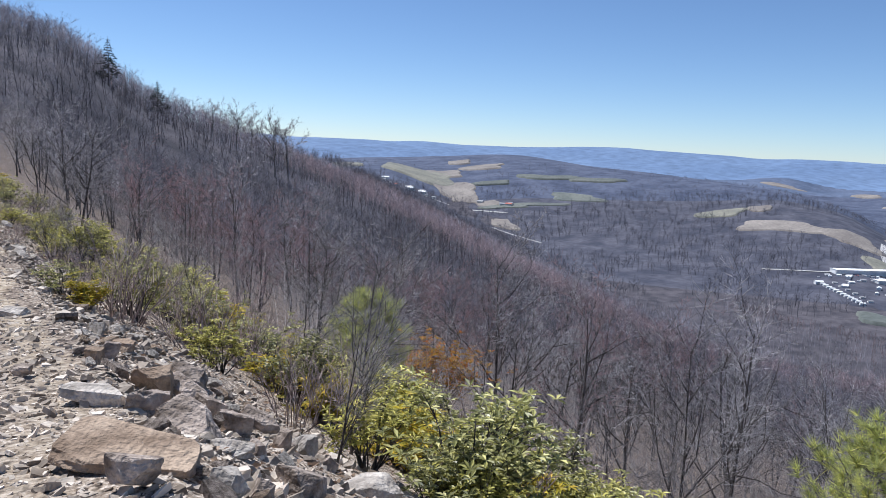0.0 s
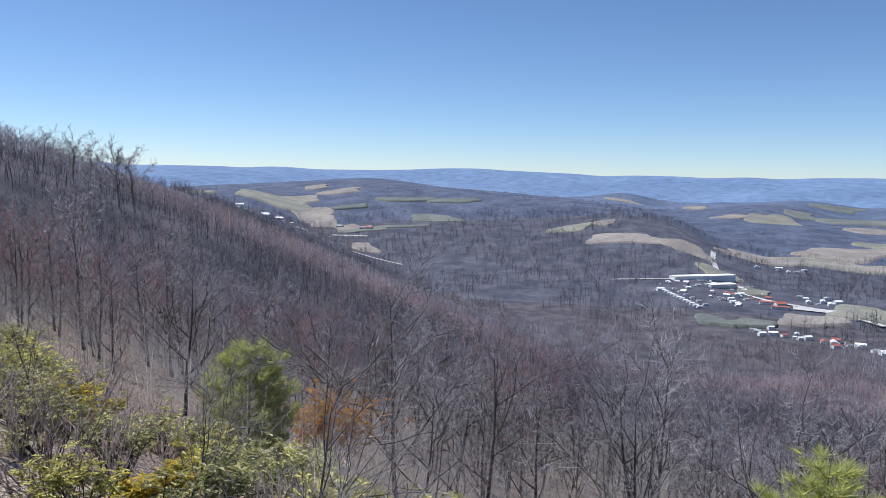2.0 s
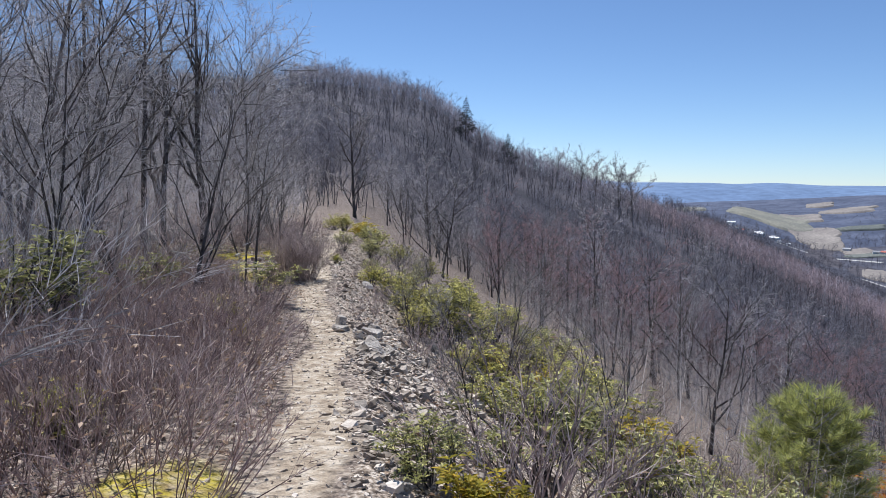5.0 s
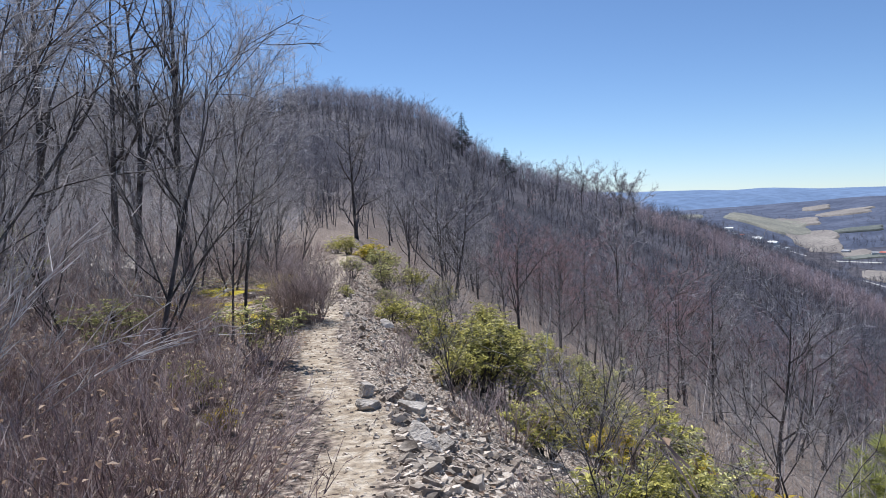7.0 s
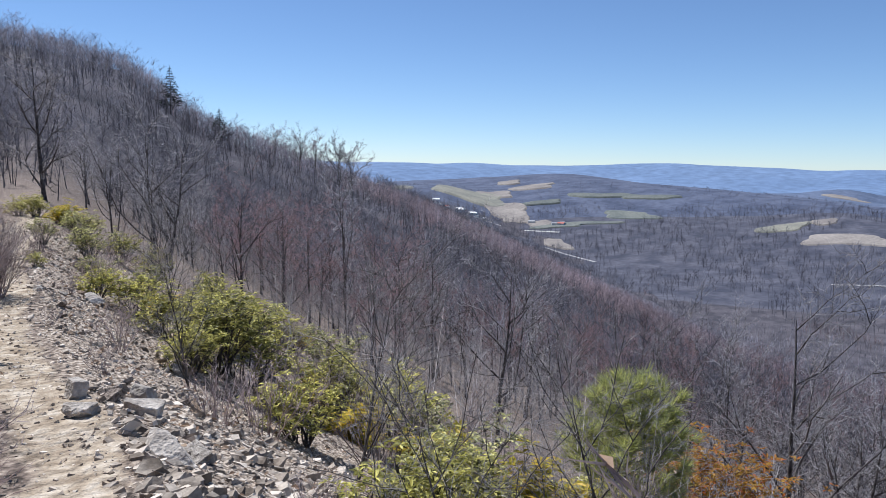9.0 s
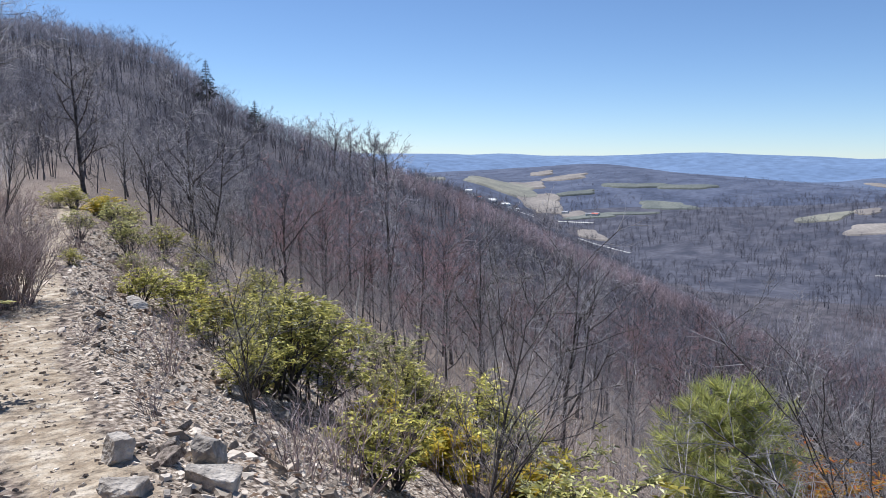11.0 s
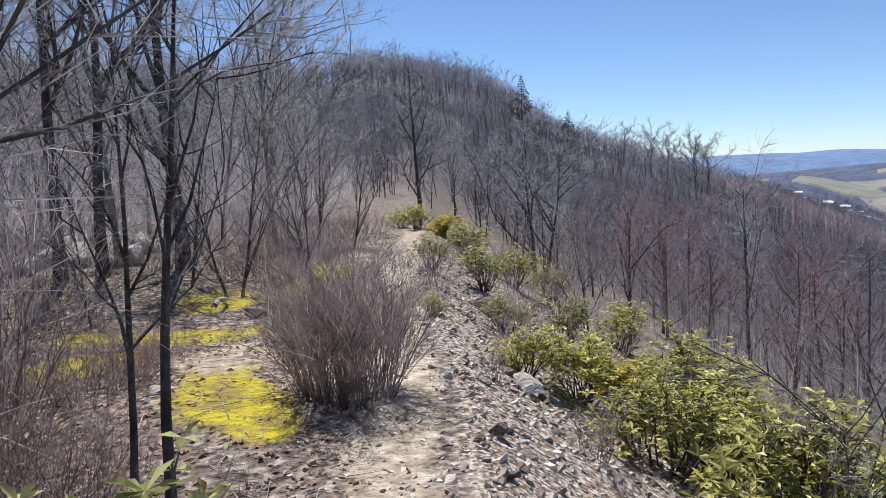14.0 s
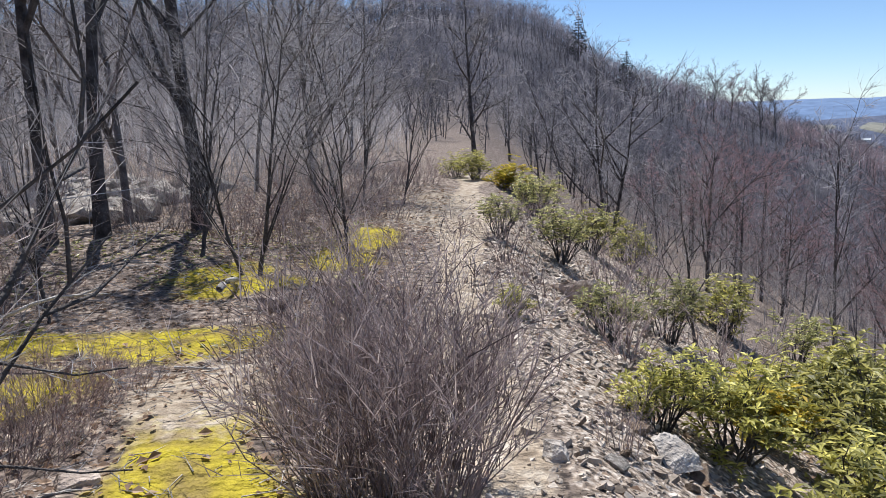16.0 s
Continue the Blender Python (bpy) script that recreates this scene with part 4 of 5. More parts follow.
copy_at(hero[2], 1.74, 25.3, 1.0, 0.56)
place(hero[3], 7.4, 60.0, 0.8)
place(hero[4], 1.5, 31.4, 0.2, 0.9)
for x, y, size, tilt in [(2.35, 33.6, 0.85, 0.1), (2.45, 31.3, 0.7, -0.1), (1.35, 31.55, 0.8, 0.2), (0.7, 32.5, 1.0, 0.1), (0.95, 23.4, 1.3, 0.12), (-0.4, 21.6, 1.4, -0.1),
                         (0.2, 29.9, 0.6, 0.2), (3.1, 36.9, 0.8, 0), (2.4, 38.2, 1.1, 0.1), (-0.2, 25.2, 0.9, 0.3), (4.2, 18.6, 0.5, 0.1), (5.6, 22.4, 0.75, 0), (6.4, 19.6, 0.8, 0.1),
                         (5.3, 12.4, 0.8, 0.0), (6.0, 15.0, 0.7, 0.1), (4.6, 24.3, 0.55, 0.1), (6.9, 33.4, 0.8, 0), (4.2, 10.9, 0.5, 0.1)]:
    copy_at(hero[4], x, y, (x * 7 + y * 3) % 6.28, size, 0, tilt)
SLIM = [tree_kind("slim_tree", "slim bare tree in the thicket above the path", 90 + k, BARK, TWIG, "thicket above the path", tall=7.2, girth=0.045 + 0.012 * k, fork=0.12,
                  limbs=13, detail=1, twig=0.005, lean=0.1, spread_angle=0.65, sides=4, bushy=15, reach=0.54) for k in range(3)]
rng = random.Random(14)
used = []
while len(used) < 52:
    x, y = rng.uniform(-13, 2.4), rng.uniform(19.5, 56)
    d = float(trail_x(y)) - x
    if d < 2.2 or (x > -1.6 and 25 < y < 35.5) or any((x - p) ** 2 + (y - q) ** 2 < 1.6 for p, q in used) or (y < 24 and d < 3):
        continue
    used.append((x, y))
    k = len(used) - 1
    (place if k < 3 else copy_at)(SLIM[k % 3], x, y, rng.uniform(0, 6.28), rng.uniform(0.7, 1.2), 0.1, rng.gauss(0, 0.05))

ARCHING = [twig_bush("arching_shrub", "tall tangled leafless shrub with pale arching stems", 330 + k, TWIG if k else BRUSH_GREY, 0.35, 2.5, 20, 0.8, 5, 11, 0.0065) for k in range(2)]
place(ARCHING[0], -0.9, 18.0, 0.3), place(ARCHING[1], -0.2, 20.2, 1.3)
rng = random.Random(15)
for k in range(30):
    y = rng.uniform(16.5, 27) if k < 18 else rng.uniform(28, 44)
    x = float(trail_x(y)) - (rng.uniform(2.5, 6.5) if k < 18 else rng.uniform(3.6, 8.5))
    copy_at(ARCHING[k % 2], x, y, rng.uniform(0, 6.28), rng.uniform(0.55, 1.05), 0.05, rng.gauss(0, 0.12))
for k in range(14):
    y = rng.uniform(35.5, 44)
    copy_at(ARCHING[k % 2], float(trail_x(y)) - rng.uniform(2.2, 5.0), y, rng.uniform(0, 6.28), rng.uniform(0.3, 0.6))

# ---- landmarks on the skyline ----
def spruce(name, label, seed, tall, wide):
    rng = random.Random(seed)
    wood, green = Soup(), Soup()
    wood.tube([(0, 0, -1), (0.1, 0, tall * 0.5), (0, 0, tall)], [tall * 0.02, tall * 0.013, 0.02], 6)
    for t in range(15):
        f = 0.2 + 0.78 * t / 15
        for k in range(7):
            w = k * 0.9 + t * 1.7 + rng.gauss(0, 0.3)
            reach = wide * (1.05 - f) * rng.uniform(0.45, 1.2)
            p = Vector((0, 0, f * tall))
            q = p + Vector((math.cos(w) * reach, math.sin(w) * reach, -0.12 * reach + rng.gauss(0, 0.1)))
            wood.blade(p, q, 0.05)
            for _ in range(9):
                c = p.lerp(q, rng.uniform(0.2, 1))
                green.leaf(c, (math.cos(w) + rng.gauss(0, 0.6), math.sin(w) + rng.gauss(0, 0.6), rng.gauss(0, 0.3)), (0, 0, 1), reach * 0.35 + 0.15, reach * 0.13 + 0.08)
    ob = thing(name, label, "tree")
    part("trunk", wood.mesh("trunk", BARK_DARK), ob)
    part("crown", green.mesh("crown", SPRUCE), ob)
    return ob


place(spruce("conifer", "dark ragged conifer standing above the bare ridge woods", 3, 13.4, 4.0), 58.3, 226.5)
place(spruce("conifer", "small dark conifer on the ridge line", 4, 10.5, 3.4), 67, 212)
LONE = [tree_kind("skyline_tree", "pale bare tree with a round crown on the ridge", 120 + k, BARK, TWIG, "skyline trees", tall=13.0, girth=0.28, fork=0.4, limbs=13, detail=2, twig=0.022, bushy=8,
                  reach=0.6, spread_angle=0.78, sides=4) for k in range(2)]
place(LONE[0], 82.5, 172.1, 0.4, 1.12, 1.2), place(LONE[1], 87.8, 174.9, 1.2, 1.06, 1.2)
copy_at(LONE[1], 77.9, 184.6, 2.2, 0.85), copy_at(LONE[0], 80.6, 182, 3.4, 0.85), copy_at(LONE[1], 75, 194.6, 4.4, 0.72)

# ---- evergreen bushes ----
LAURELS = [leafy_bush("laurel_bush", "sunlit yellow-green laurel bush on the rocky slope", 200, LAUREL, 0.75, 1.25, 22, 0.095, 12, 0.42, BARK_DARK),
           leafy_bush("laurel_bush", "leggy laurel bush with dull green leaves", 201, LAUREL_DULL, 0.85, 1.4, 20, 0.095, 11, 0.48, BARK_DARK),
           leafy_bush("laurel_bush", "low golden-green laurel bush", 202, LAUREL_GOLD, 0.6, 0.85, 17, 0.108, 13, 0.3),
           leafy_bush("laurel_bush", "broad yellow-green laurel thicket", 203, LAUREL, 1.1, 1.35, 28, 0.095, 12, 0.42, BARK_DARK)]
place(LAURELS[0], 5.45, 26.1, 0, 1.15), place(LAURELS[1], 4.6, 18.0, 0.5, 0.9), place(LAURELS[2], 7.9, 22.3, 0, 1.5), place(LAURELS[3], 6.6, 29.5, 1.0, 1.1)
for k, x, y, size in [(3, 5.2, 27.3, 0.8), (0, 6.1, 28.0, 1.0), (3, 6.0, 26.4, 0.95), (0, 4.35, 28.3, 0.5), (0, 5.77, 24.0, 0.8), (3, 7.2, 31.0, 1.0), (0, 8.6, 32.5, 1.1), (1, 5.2, 34.0, 0.7),
                      (0, 5.0, 41.6, 0.75), (2, 5.6, 40.5, 1.0), (3, 4.6, 42.3, 0.55), (1, 5.6, 37.5, 0.8), (0, 6.3, 36.4, 0.8), (0, 5.9, 39.0, 0.7), (1, 3.25, 16.4, 0.45), (2, 3.4, 15.9, 0.6),
                      (0, 5.2, 20.6, 0.8), (3, 6.3, 21.8, 0.8), (1, 7.0, 18.8, 1.0), (2, 6.4, 16.2, 1.2), (0, 8.4, 18.6, 1.0), (1, 5.6, 14.4, 0.95), (0, 6.8, 13.4, 0.9), (3, 8.6, 15.4, 0.9),
                      (2, 7.4, 11.8, 1.1), (0, 5.0, 11.6, 0.75), (3, 9.8, 20.5, 1.0), (0, 10.6, 24.0, 1.1), (1, 9.2, 26.0, 1.2), (2, 11.6, 18.6, 1.2), (0, 8.2, 35.2, 1.0), (3, 7.6, 38.2, 0.8),
                      (0, 12.4, 22.0, 1.0), (1, 4.7, 30.4, 0.5), (0, 3.7, 29.6, 0.28), (1, 4.2, 33.2, 0.5), (0, 4.9, 15.2, 0.7), (0, 8.8, 28.6, 1.0), (3, 9.6, 30.6, 0.9), (2, 7.2, 25.2, 1.0),
                      (1, 6.0, 32.2, 0.7), (2, 1.85, 21.3, 0.3), (0, 1.5, 22.2, 0.45), (1, 0.4, 24.6, 0.7), (0, -1.2, 19.6, 0.6), (1, -3.4, 26.8, 1.0), (1, -2.6, 30.4, 0.9), (1, -4.6, 36, 1.3),
                      (0, 0.9, 17.2, 0.42), (3, -3.0, 22.0, 0.8), (1, -0.7, 17.6, 1.3), (1, -1.9, 18.8, 1.5), (1, -0.3, 20.4, 1.25), (1, -3.6, 19.6, 1.5), (1, 9.4, 12.6, 1.0), (2, 10.4, 15.6, 1.0), (2, 6.2, 12.6, 1.1), (0, 8.2, 10.4, 1.1), (2, 9.0, 14.0, 1.2), (0, 10.6, 12.8, 1.2), (1, 7.6, 9.2, 1.1), (2, 11.4, 10.8, 1.2), (0, 4.7, 9.6, 0.7), (2, 12.6, 14.2, 1.3), (0, 11.8, 20.4, 1.2),
                      (0, 5.0, 28.6, 0.75), (2, 5.6, 29.4, 0.8), (0, 4.9, 25.4, 0.6)]:
    copy_at(LAURELS[k], x, y, (x * 5 + y) % 6.28, size, 0.03)
rng = random.Random(61)
extra = 0
while extra < 42:
    y = rng.uniform(8, 38)
    d = rng.uniform(2.6, 12.5)
    x = float(trail_x(y)) + d
    if vnoise(x, y, 4.0, 41) < -0.15 or (y > 26 and d > 8):
        continue
    extra += 1
    copy_at(LAURELS[rng.choice([0, 1, 1, 1, 2, 3])], x, y, rng.uniform(0, 6.28), rng.uniform(0.75, 1.3), 0.03)
place(leafy_bush("laurel_bush", "dark-leaved laurel at the path's edge in front of the moss", 230, LAUREL_DULL, 0.42, 0.95, 15, 0.10, 7, 0.4, BARK, True), 2.12, 24.1)
place(leafy_bush("autumnal_shrub", "orange-leaved shrub among the pines", 231, ORANGE, 1.4, 3.7, 34, 0.17, 11, 0.35, None, True), 18.5, 27.2, 0, 1.12)
place(pine_sapling("young_pine", "bushy young pine with bright green needles", 240, NEEDLE, 3.9, 2.1, 12, 0.36, 11), 15.2, 27.1)
place(pine_sapling("young_pine", "dark-shadowed young pine low on the slope", 242, NEEDLE, 5.0, 1.9, 11, 0.34, 9), 17.7, 11.4)

# ---- leafless brush ----
DOME = twig_bush("twiggy_bush", "dense dome of grey-brown leafless stems beside the path", 300, BRUSH_GREY, 0.34, 1.08, 270, 0.3, 4, 9, 0.0042, split=True)
place(DOME, 2.74, 27.1)
SCRUB = [twig_bush("low_brush", "low reddish-brown leafless brush above the path", 310 + k, BRUSH_GREY if k == 2 else BRUSH, 0.55, 0.78, 62, 0.8, 4, 7, 0.0045, 0.1) for k in range(3)]
GREYS = [twig_bush("bare_shrub", "grey leafless shrub among the rocks", 320 + k, BRUSH_GREY, 0.22, 1.0, 22, 0.6, 4, 7, 0.007, 0.08) for k in range(2)]
place(SCRUB[0], 1.3, 18.2), place(SCRUB[1], 1.2, 19.3, 1), place(SCRUB[2], 0.6, 18.6, 2)
rng = random.Random(21)
spots_low = []
for row in range(7):
    for k in range(12):
        y = 14.4 + k * 0.78 + rng.gauss(0, 0.16)
        x = float(trail_x(y)) - 1.12 - row * 0.75 + rng.gauss(0, 0.14)
        if y < 15.2 and row < 1:
            continue
        if math.hypot(x - 2.12, y - 24.1) < 0.55:
            continue
        spots_low.append((x, y))
for x, y in spots_low:
    copy_at(SCRUB[rng.randrange(3)], x, y, rng.uniform(0, 6.28), rng.uniform(0.85, 1.2))
for x, y, size in [(0.9, 27.5, 0.55), (0.6, 26.6, 0.7), (0.0, 27.2, 0.8), (-0.5, 26.2, 0.9), (1.2, 25.3, 0.75), (0.7, 25.6, 0.8), (1.0, 28.2, 0.4), (-0.6, 28.4, 0.8), (-1.2, 29.6, 0.9), (-0.2, 30.3, 0.6), (2.4, 34.8, 0.8),
                   (2.9, 34.6, 0.6), (1.6, 33.2, 0.8), (3.0, 38.6, 0.9), (2.2, 36.2, 1.0), (1.5, 35.4, 1.0), (3.75, 33.4, 0.35), (3.9, 30.8, 0.3), (2.9, 32.4, 0.4), (0.9, 33.6, 0.9), (3.5, 40.2, 0.9), (2.6, 40.5, 1.0),
                   (-0.4, 34.6, 0.9), (-2.4, 33.0, 1.0), (-2.2, 27.6, 1.0), (-1.4, 24.8, 1.0), (2.0, 32.6, 0.5), (-3.4, 29.0, 1.0), (-3.0, 35.0, 1.0)]:
    copy_at(SCRUB[rng.randrange(3)], x, y, rng.uniform(0, 6.28), size)
for k in range(26):
    x, y = rng.uniform(-1.0, 1.5), rng.uniform(24.9, 28.6)
    if min(math.hypot((x - q[0]) / q[2], (y - q[1]) / q[3]) for q in MOSS) > 0.95:
        copy_at(SCRUB[k % 3], x, y, rng.uniform(0, 6.28), rng.uniform(0.35, 0.65))
place(GREYS[0], 4.15, 17.0, 0, 1.5), place(GREYS[1], 3.85, 16.2, 0, 1.1)
for x, y, size in [(4.4, 22.8, 0.7), (4.0, 24.9, 0.55), (5.0, 23.2, 0.9), (4.4, 26.6, 0.5), (3.9, 27.6, 0.35), (4.6, 29.6, 0.7), (4.0, 31.6, 0.6), (5.5, 18.4, 1.2), (6.2, 17.4, 1.3), (5.0, 16.2, 1.3), (5.6, 13.2, 1.3), (6.4, 11.2, 1.4),
                   (4.7, 12.6, 1.0), (7.4, 14.6, 1.5), (7.6, 20.2, 1.4), (6.6, 23.6, 1.3), (7.8, 26.8, 1.4), (8.6, 24.2, 1.5), (9.4, 17.2, 1.6), (9.8, 22.4, 1.6), (10.8, 27.6, 1.7), (6.8, 35.0, 1.2), (5.4, 32.6, 0.9), (8.0, 30.0, 1.4),
                   (11.0, 13.6, 1.7), (12.0, 16.0, 1.8), (12.6, 25.0, 1.8), (8.2, 16.6, 1.4), (3.35, 25.0, 0.22), (3.5, 23.1, 0.3), (4.2, 20.2, 0.45), (6.2, 25.2, 1.1), (5.9, 30.6, 1.0), (7.0, 39.5, 1.2), (5.3, 36.0, 0.7)]:
    copy_at(GREYS[rng.randrange(2)], x, y, rng.uniform(0, 6.28), size)

# ---- rocks ----
def rock(name, label, seed, material, x, y, sx, sy, sz, turn=0.0, tip=(0, 0), up=0.3):
    ob = tagged(new(name, rock_mesh(name, seed, material, sx * 0.78, sy * 0.78, sz * 0.9)), label, "rock")
    ob.location, ob.rotation_euler = (x, y, ground_z(x, y) + sz * (up - 0.36)), (tip[0], tip[1], turn)
    return ob


rock("flat_slab", "broad flat tan slab sunk in the path's edge", 1, STONE_WARM, 2.12, 9.36, 0.82, 0.62, 0.1, -0.68, (0.2, 0.12), 0.5)
rock("rock", "dark broken rock leaning on the tan slab", 2, STONE, 2.02, 9.0, 0.29, 0.18, 0.15, -0.6, (-0.35, 0.1), 0.65)
rock("flat_slab", "long pale flat slab beside the path", 3, STONE_PALE, 2.23, 10.5, 0.5, 0.26, 0.1, -0.7, (0.1, 0.05), 0.6)
rock("rock", "grey block wedged beside the pale slab", 4, STONE, 2.45, 10.22, 0.3, 0.26, 0.2, -0.4, (-0.2, 0.25), 0.5)
rock("rock", "small tan block at the path's edge", 10, STONE_WARM, 2.51, 11.65, 0.18, 0.16, 0.14, -0.5, (0.1, 0.1), 0.55)
rock("rock", "dark block beside the tan blocks", 11, STONE, 2.65, 11.85, 0.18, 0.16, 0.18, 0.3, (0.1, 0.2), 0.55)
rock("rock", "tan flat-topped block at the rim", 24, STONE_WARM, 2.9, 12.4, 0.26, 0.2, 0.16, -0.7, (0.1, 0.1), 0.55)
rock("boulder", "tall brown split boulder at the drop", 6, STONE_WARM, 2.78, 11.05, 0.38, 0.3, 0.32, -1.1, (0.2, 0.35), 0.5)
rock("boulder", "grey tilted slab leaning on the split boulder", 7, STONE, 3.3, 11.9, 0.46, 0.36, 0.22, -0.9, (0.25, 0.4), 0.6)
rock("boulder", "thin tilted grey slab at the drop", 19, STONE, 3.12, 11.4, 0.44, 0.3, 0.12, -0.9, (0.2, 0.45), 0.7)
rock("boulder", "blocky grey boulder at the rim", 8, STONE, 3.09, 10.86, 0.3, 0.26, 0.22, 0.2, (0.1, 0.3), 0.55)
rock("boulder", "long layered dark boulder in the heap", 5, STONE, 2.62, 9.95, 0.56, 0.34, 0.22, -0.95, (0.15, 0.4), 0.5)
rock("boulder", "upright grey boulder with a cleft", 18, STONE, 3.07, 10.36, 0.3, 0.26, 0.3, -0.5, (0.15, 0.2), 0.55)
rock("flat_slab", "grey slab bridging a dark hollow", 20, STONE, 3.6, 11.05, 0.42, 0.3, 0.12, -0.7, (0.1, 0.35), 1.1)
rock("rock", "narrow upright grey stone", 21, STONE, 3.46, 10.45, 0.14, 0.14, 0.26, 0.2, (0.1, 0.1), 0.55)
rock("rock", "pale rounded rock at the rim", 23, STONE_PALE, 3.85, 10.8, 0.3, 0.24, 0.24, 0.6, (0.2, 0.1), 0.5)
rock("rock", "dark wedge-shaped rock below the rim", 26, STONE, 3.78, 10.3, 0.22, 0.2, 0.24, 0.1, (0.1, 0.3), 0.5)
rock("flat_slab", "pale broken slab lying in the heap", 27, STONE_PALE, 2.72, 9.7, 0.42, 0.2, 0.09, -0.75, (0.1, 0.2), 0.7)
rock("rock", "angular grey rock in the heap", 28, STONE, 2.99, 9.86, 0.2, 0.18, 0.18, 0.8, (0.3, 0.2), 0.5)
rock("rock", "pale angular rock low in the heap", 29, STONE_PALE, 2.46, 8.98, 0.22, 0.18, 0.14, 0.5, (0.2, 0.3), 0.5)
rock("rock", "small tilted grey rock low in the heap", 30, STONE, 2.64, 9.02, 0.16, 0.14, 0.15, 0.9, (0.3, 0.2), 0.5)
rock("boulder", "brownish cracked boulder below the heap", 31, STONE, 3.04, 9.36, 0.34, 0.3, 0.26, 0.4, (0.2, 0.3), 0.5)
rock("boulder", "broad pale boulder below the path", 9, STONE_PALE, 3.9, 9.95, 0.62, 0.42, 0.24, -0.6, (0.15, 0.3), 0.5)
rock("flat_slab", "flat stone sunk in the far path edge", 32, STONE_PALE, 2.35, 14.2, 0.44, 0.26, 0.1, -0.6, (0.05, 0.05), 0.5)
rock("rock", "small dark stone trodden into the path", 34, STONE, 1.98, 11.5, 0.18, 0.13, 0.08, -0.6, (0, 0.05), 0.6)
rock("flat_slab", "tilted pale slab on the scree", 35, STONE_PALE, 3.45, 20.75, 0.52, 0.3, 0.14, -0.9, (0.2, 0.4), 0.6)
rock("rock", "grey block below the path", 36, STONE_PALE, 3.56, 21.85, 0.34, 0.24, 0.2, -0.6, (0.1, 0.2), 0.5)
rock("flat_slab", "flat pale stone at the path's edge", 37, STONE_PALE, 3.12, 21.7, 0.3, 0.2, 0.1, -0.4, (0.1, 0.1), 0.6)
rock("rock", "small pale rock on the worn slope", 38, STONE_PALE, 3.49, 27.34, 0.15, 0.11, 0.08, -0.2, (0.1, 0.1), 0.6)
rock("boulder", "long grey tilted boulder on the scree", 33, STONE, 4.62, 31.25, 0.95, 0.42, 0.3, 2.0, (0.25, 0.3), 0.55)
rock("flat_slab", "pale triangular slab lying on the scree", 12, STONE_PALE, 4.22, 27.75, 0.36, 0.32, 0.07, 0.3, (0.5, 0.1), 1.3)
rock("rock", "white block beside the path", 13, STONE_PALE, 3.17, 22.2, 0.2, 0.17, 0.2, 0.3, (0.1, 0.1), 0.5)
rock("rock", "pale blue-grey block on the scree", 14, STONE_PALE, 3.68, 22.4, 0.26, 0.2, 0.22, 0.7, (0.2, 0.3), 0.5)
rock("rock", "white pointed block on the scree", 15, STONE_PALE, 4.1, 21.3, 0.3, 0.22, 0.18, 1.2, (0.3, 0.2), 0.5)
rock("rock", "flat grey stone at the edge of the moss", 16, STONE, 1.82, 30.15, 0.3, 0.2, 0.1, 0.1, (0, 0), 0.5)
rock("rock", "dark mossy stone in the dry brush", 17, STONE, 1.44, 27.22, 0.22, 0.2, 0.14, 0.4, (0, 0.1), 0.5)
rng = random.Random(31)
POOL = [rock_mesh("stone", 400 + k, (STONE, STONE_PALE, STONE, STONE_WARM)[k % 4], 1.0, rng.uniform(0.55, 0.9), rng.uniform(0.22, 0.5), 7, 0.0) for k in range(14)]


PALE_POOL = [rock_mesh("stone", 430 + k, STONE_PALE, 1.0, rng.uniform(0.55, 0.9), rng.uniform(0.3, 0.55), 7, 0.0) for k in range(6)]


def scree_stone(x, y, size, pool=POOL):
    me = rng.choice(pool)
    ob = tagged(new("stone", me), "angular broken stone lying on the scree", "stone", "scree stones")
    ob.scale = (size,) * 3
    ob.location = (x, y, ground_z(x, y) + size * 0.08)
    ob.rotation_euler = (rng.gauss(0, 0.25), rng.gauss(0.25, 0.3), rng.uniform(0, 6.28))


for k in range(130):
    y = rng.uniform(9, 37)
    d = 0.5 + abs(rng.gauss(0, 1.0)) * (1.0 if y > 14 else 0.8)
    scree_stone(float(trail_x(y)) + d, y, rng.choice([0.08, 0.1, 0.13, 0.16, 0.22]) * rng.uniform(0.8, 1.3) * (0.6 if y > 23 else 1))
for k in range(95):
    x, y = rng.uniform(-4.8, -0.7), rng.uniform(34.5, 42)
    scree_stone(x, y, rng.uniform(0.3, 0.85), PALE_POOL)
for k in range(90):
    y = rng.uniform(8, 15)
    scree_stone(float(trail_x(y)) + rng.uniform(0.35, 2.0), y, rng.uniform(0.06, 0.22))


def strewn(name, label, material, spots, make):
    s = Soup()
    r = random.Random(77)
    for x, y, z, size in spots:
        make(s, r, x, y, z, size)
    return tagged(new(name, s.mesh(name, material)), label, "litter", kind="stuff")


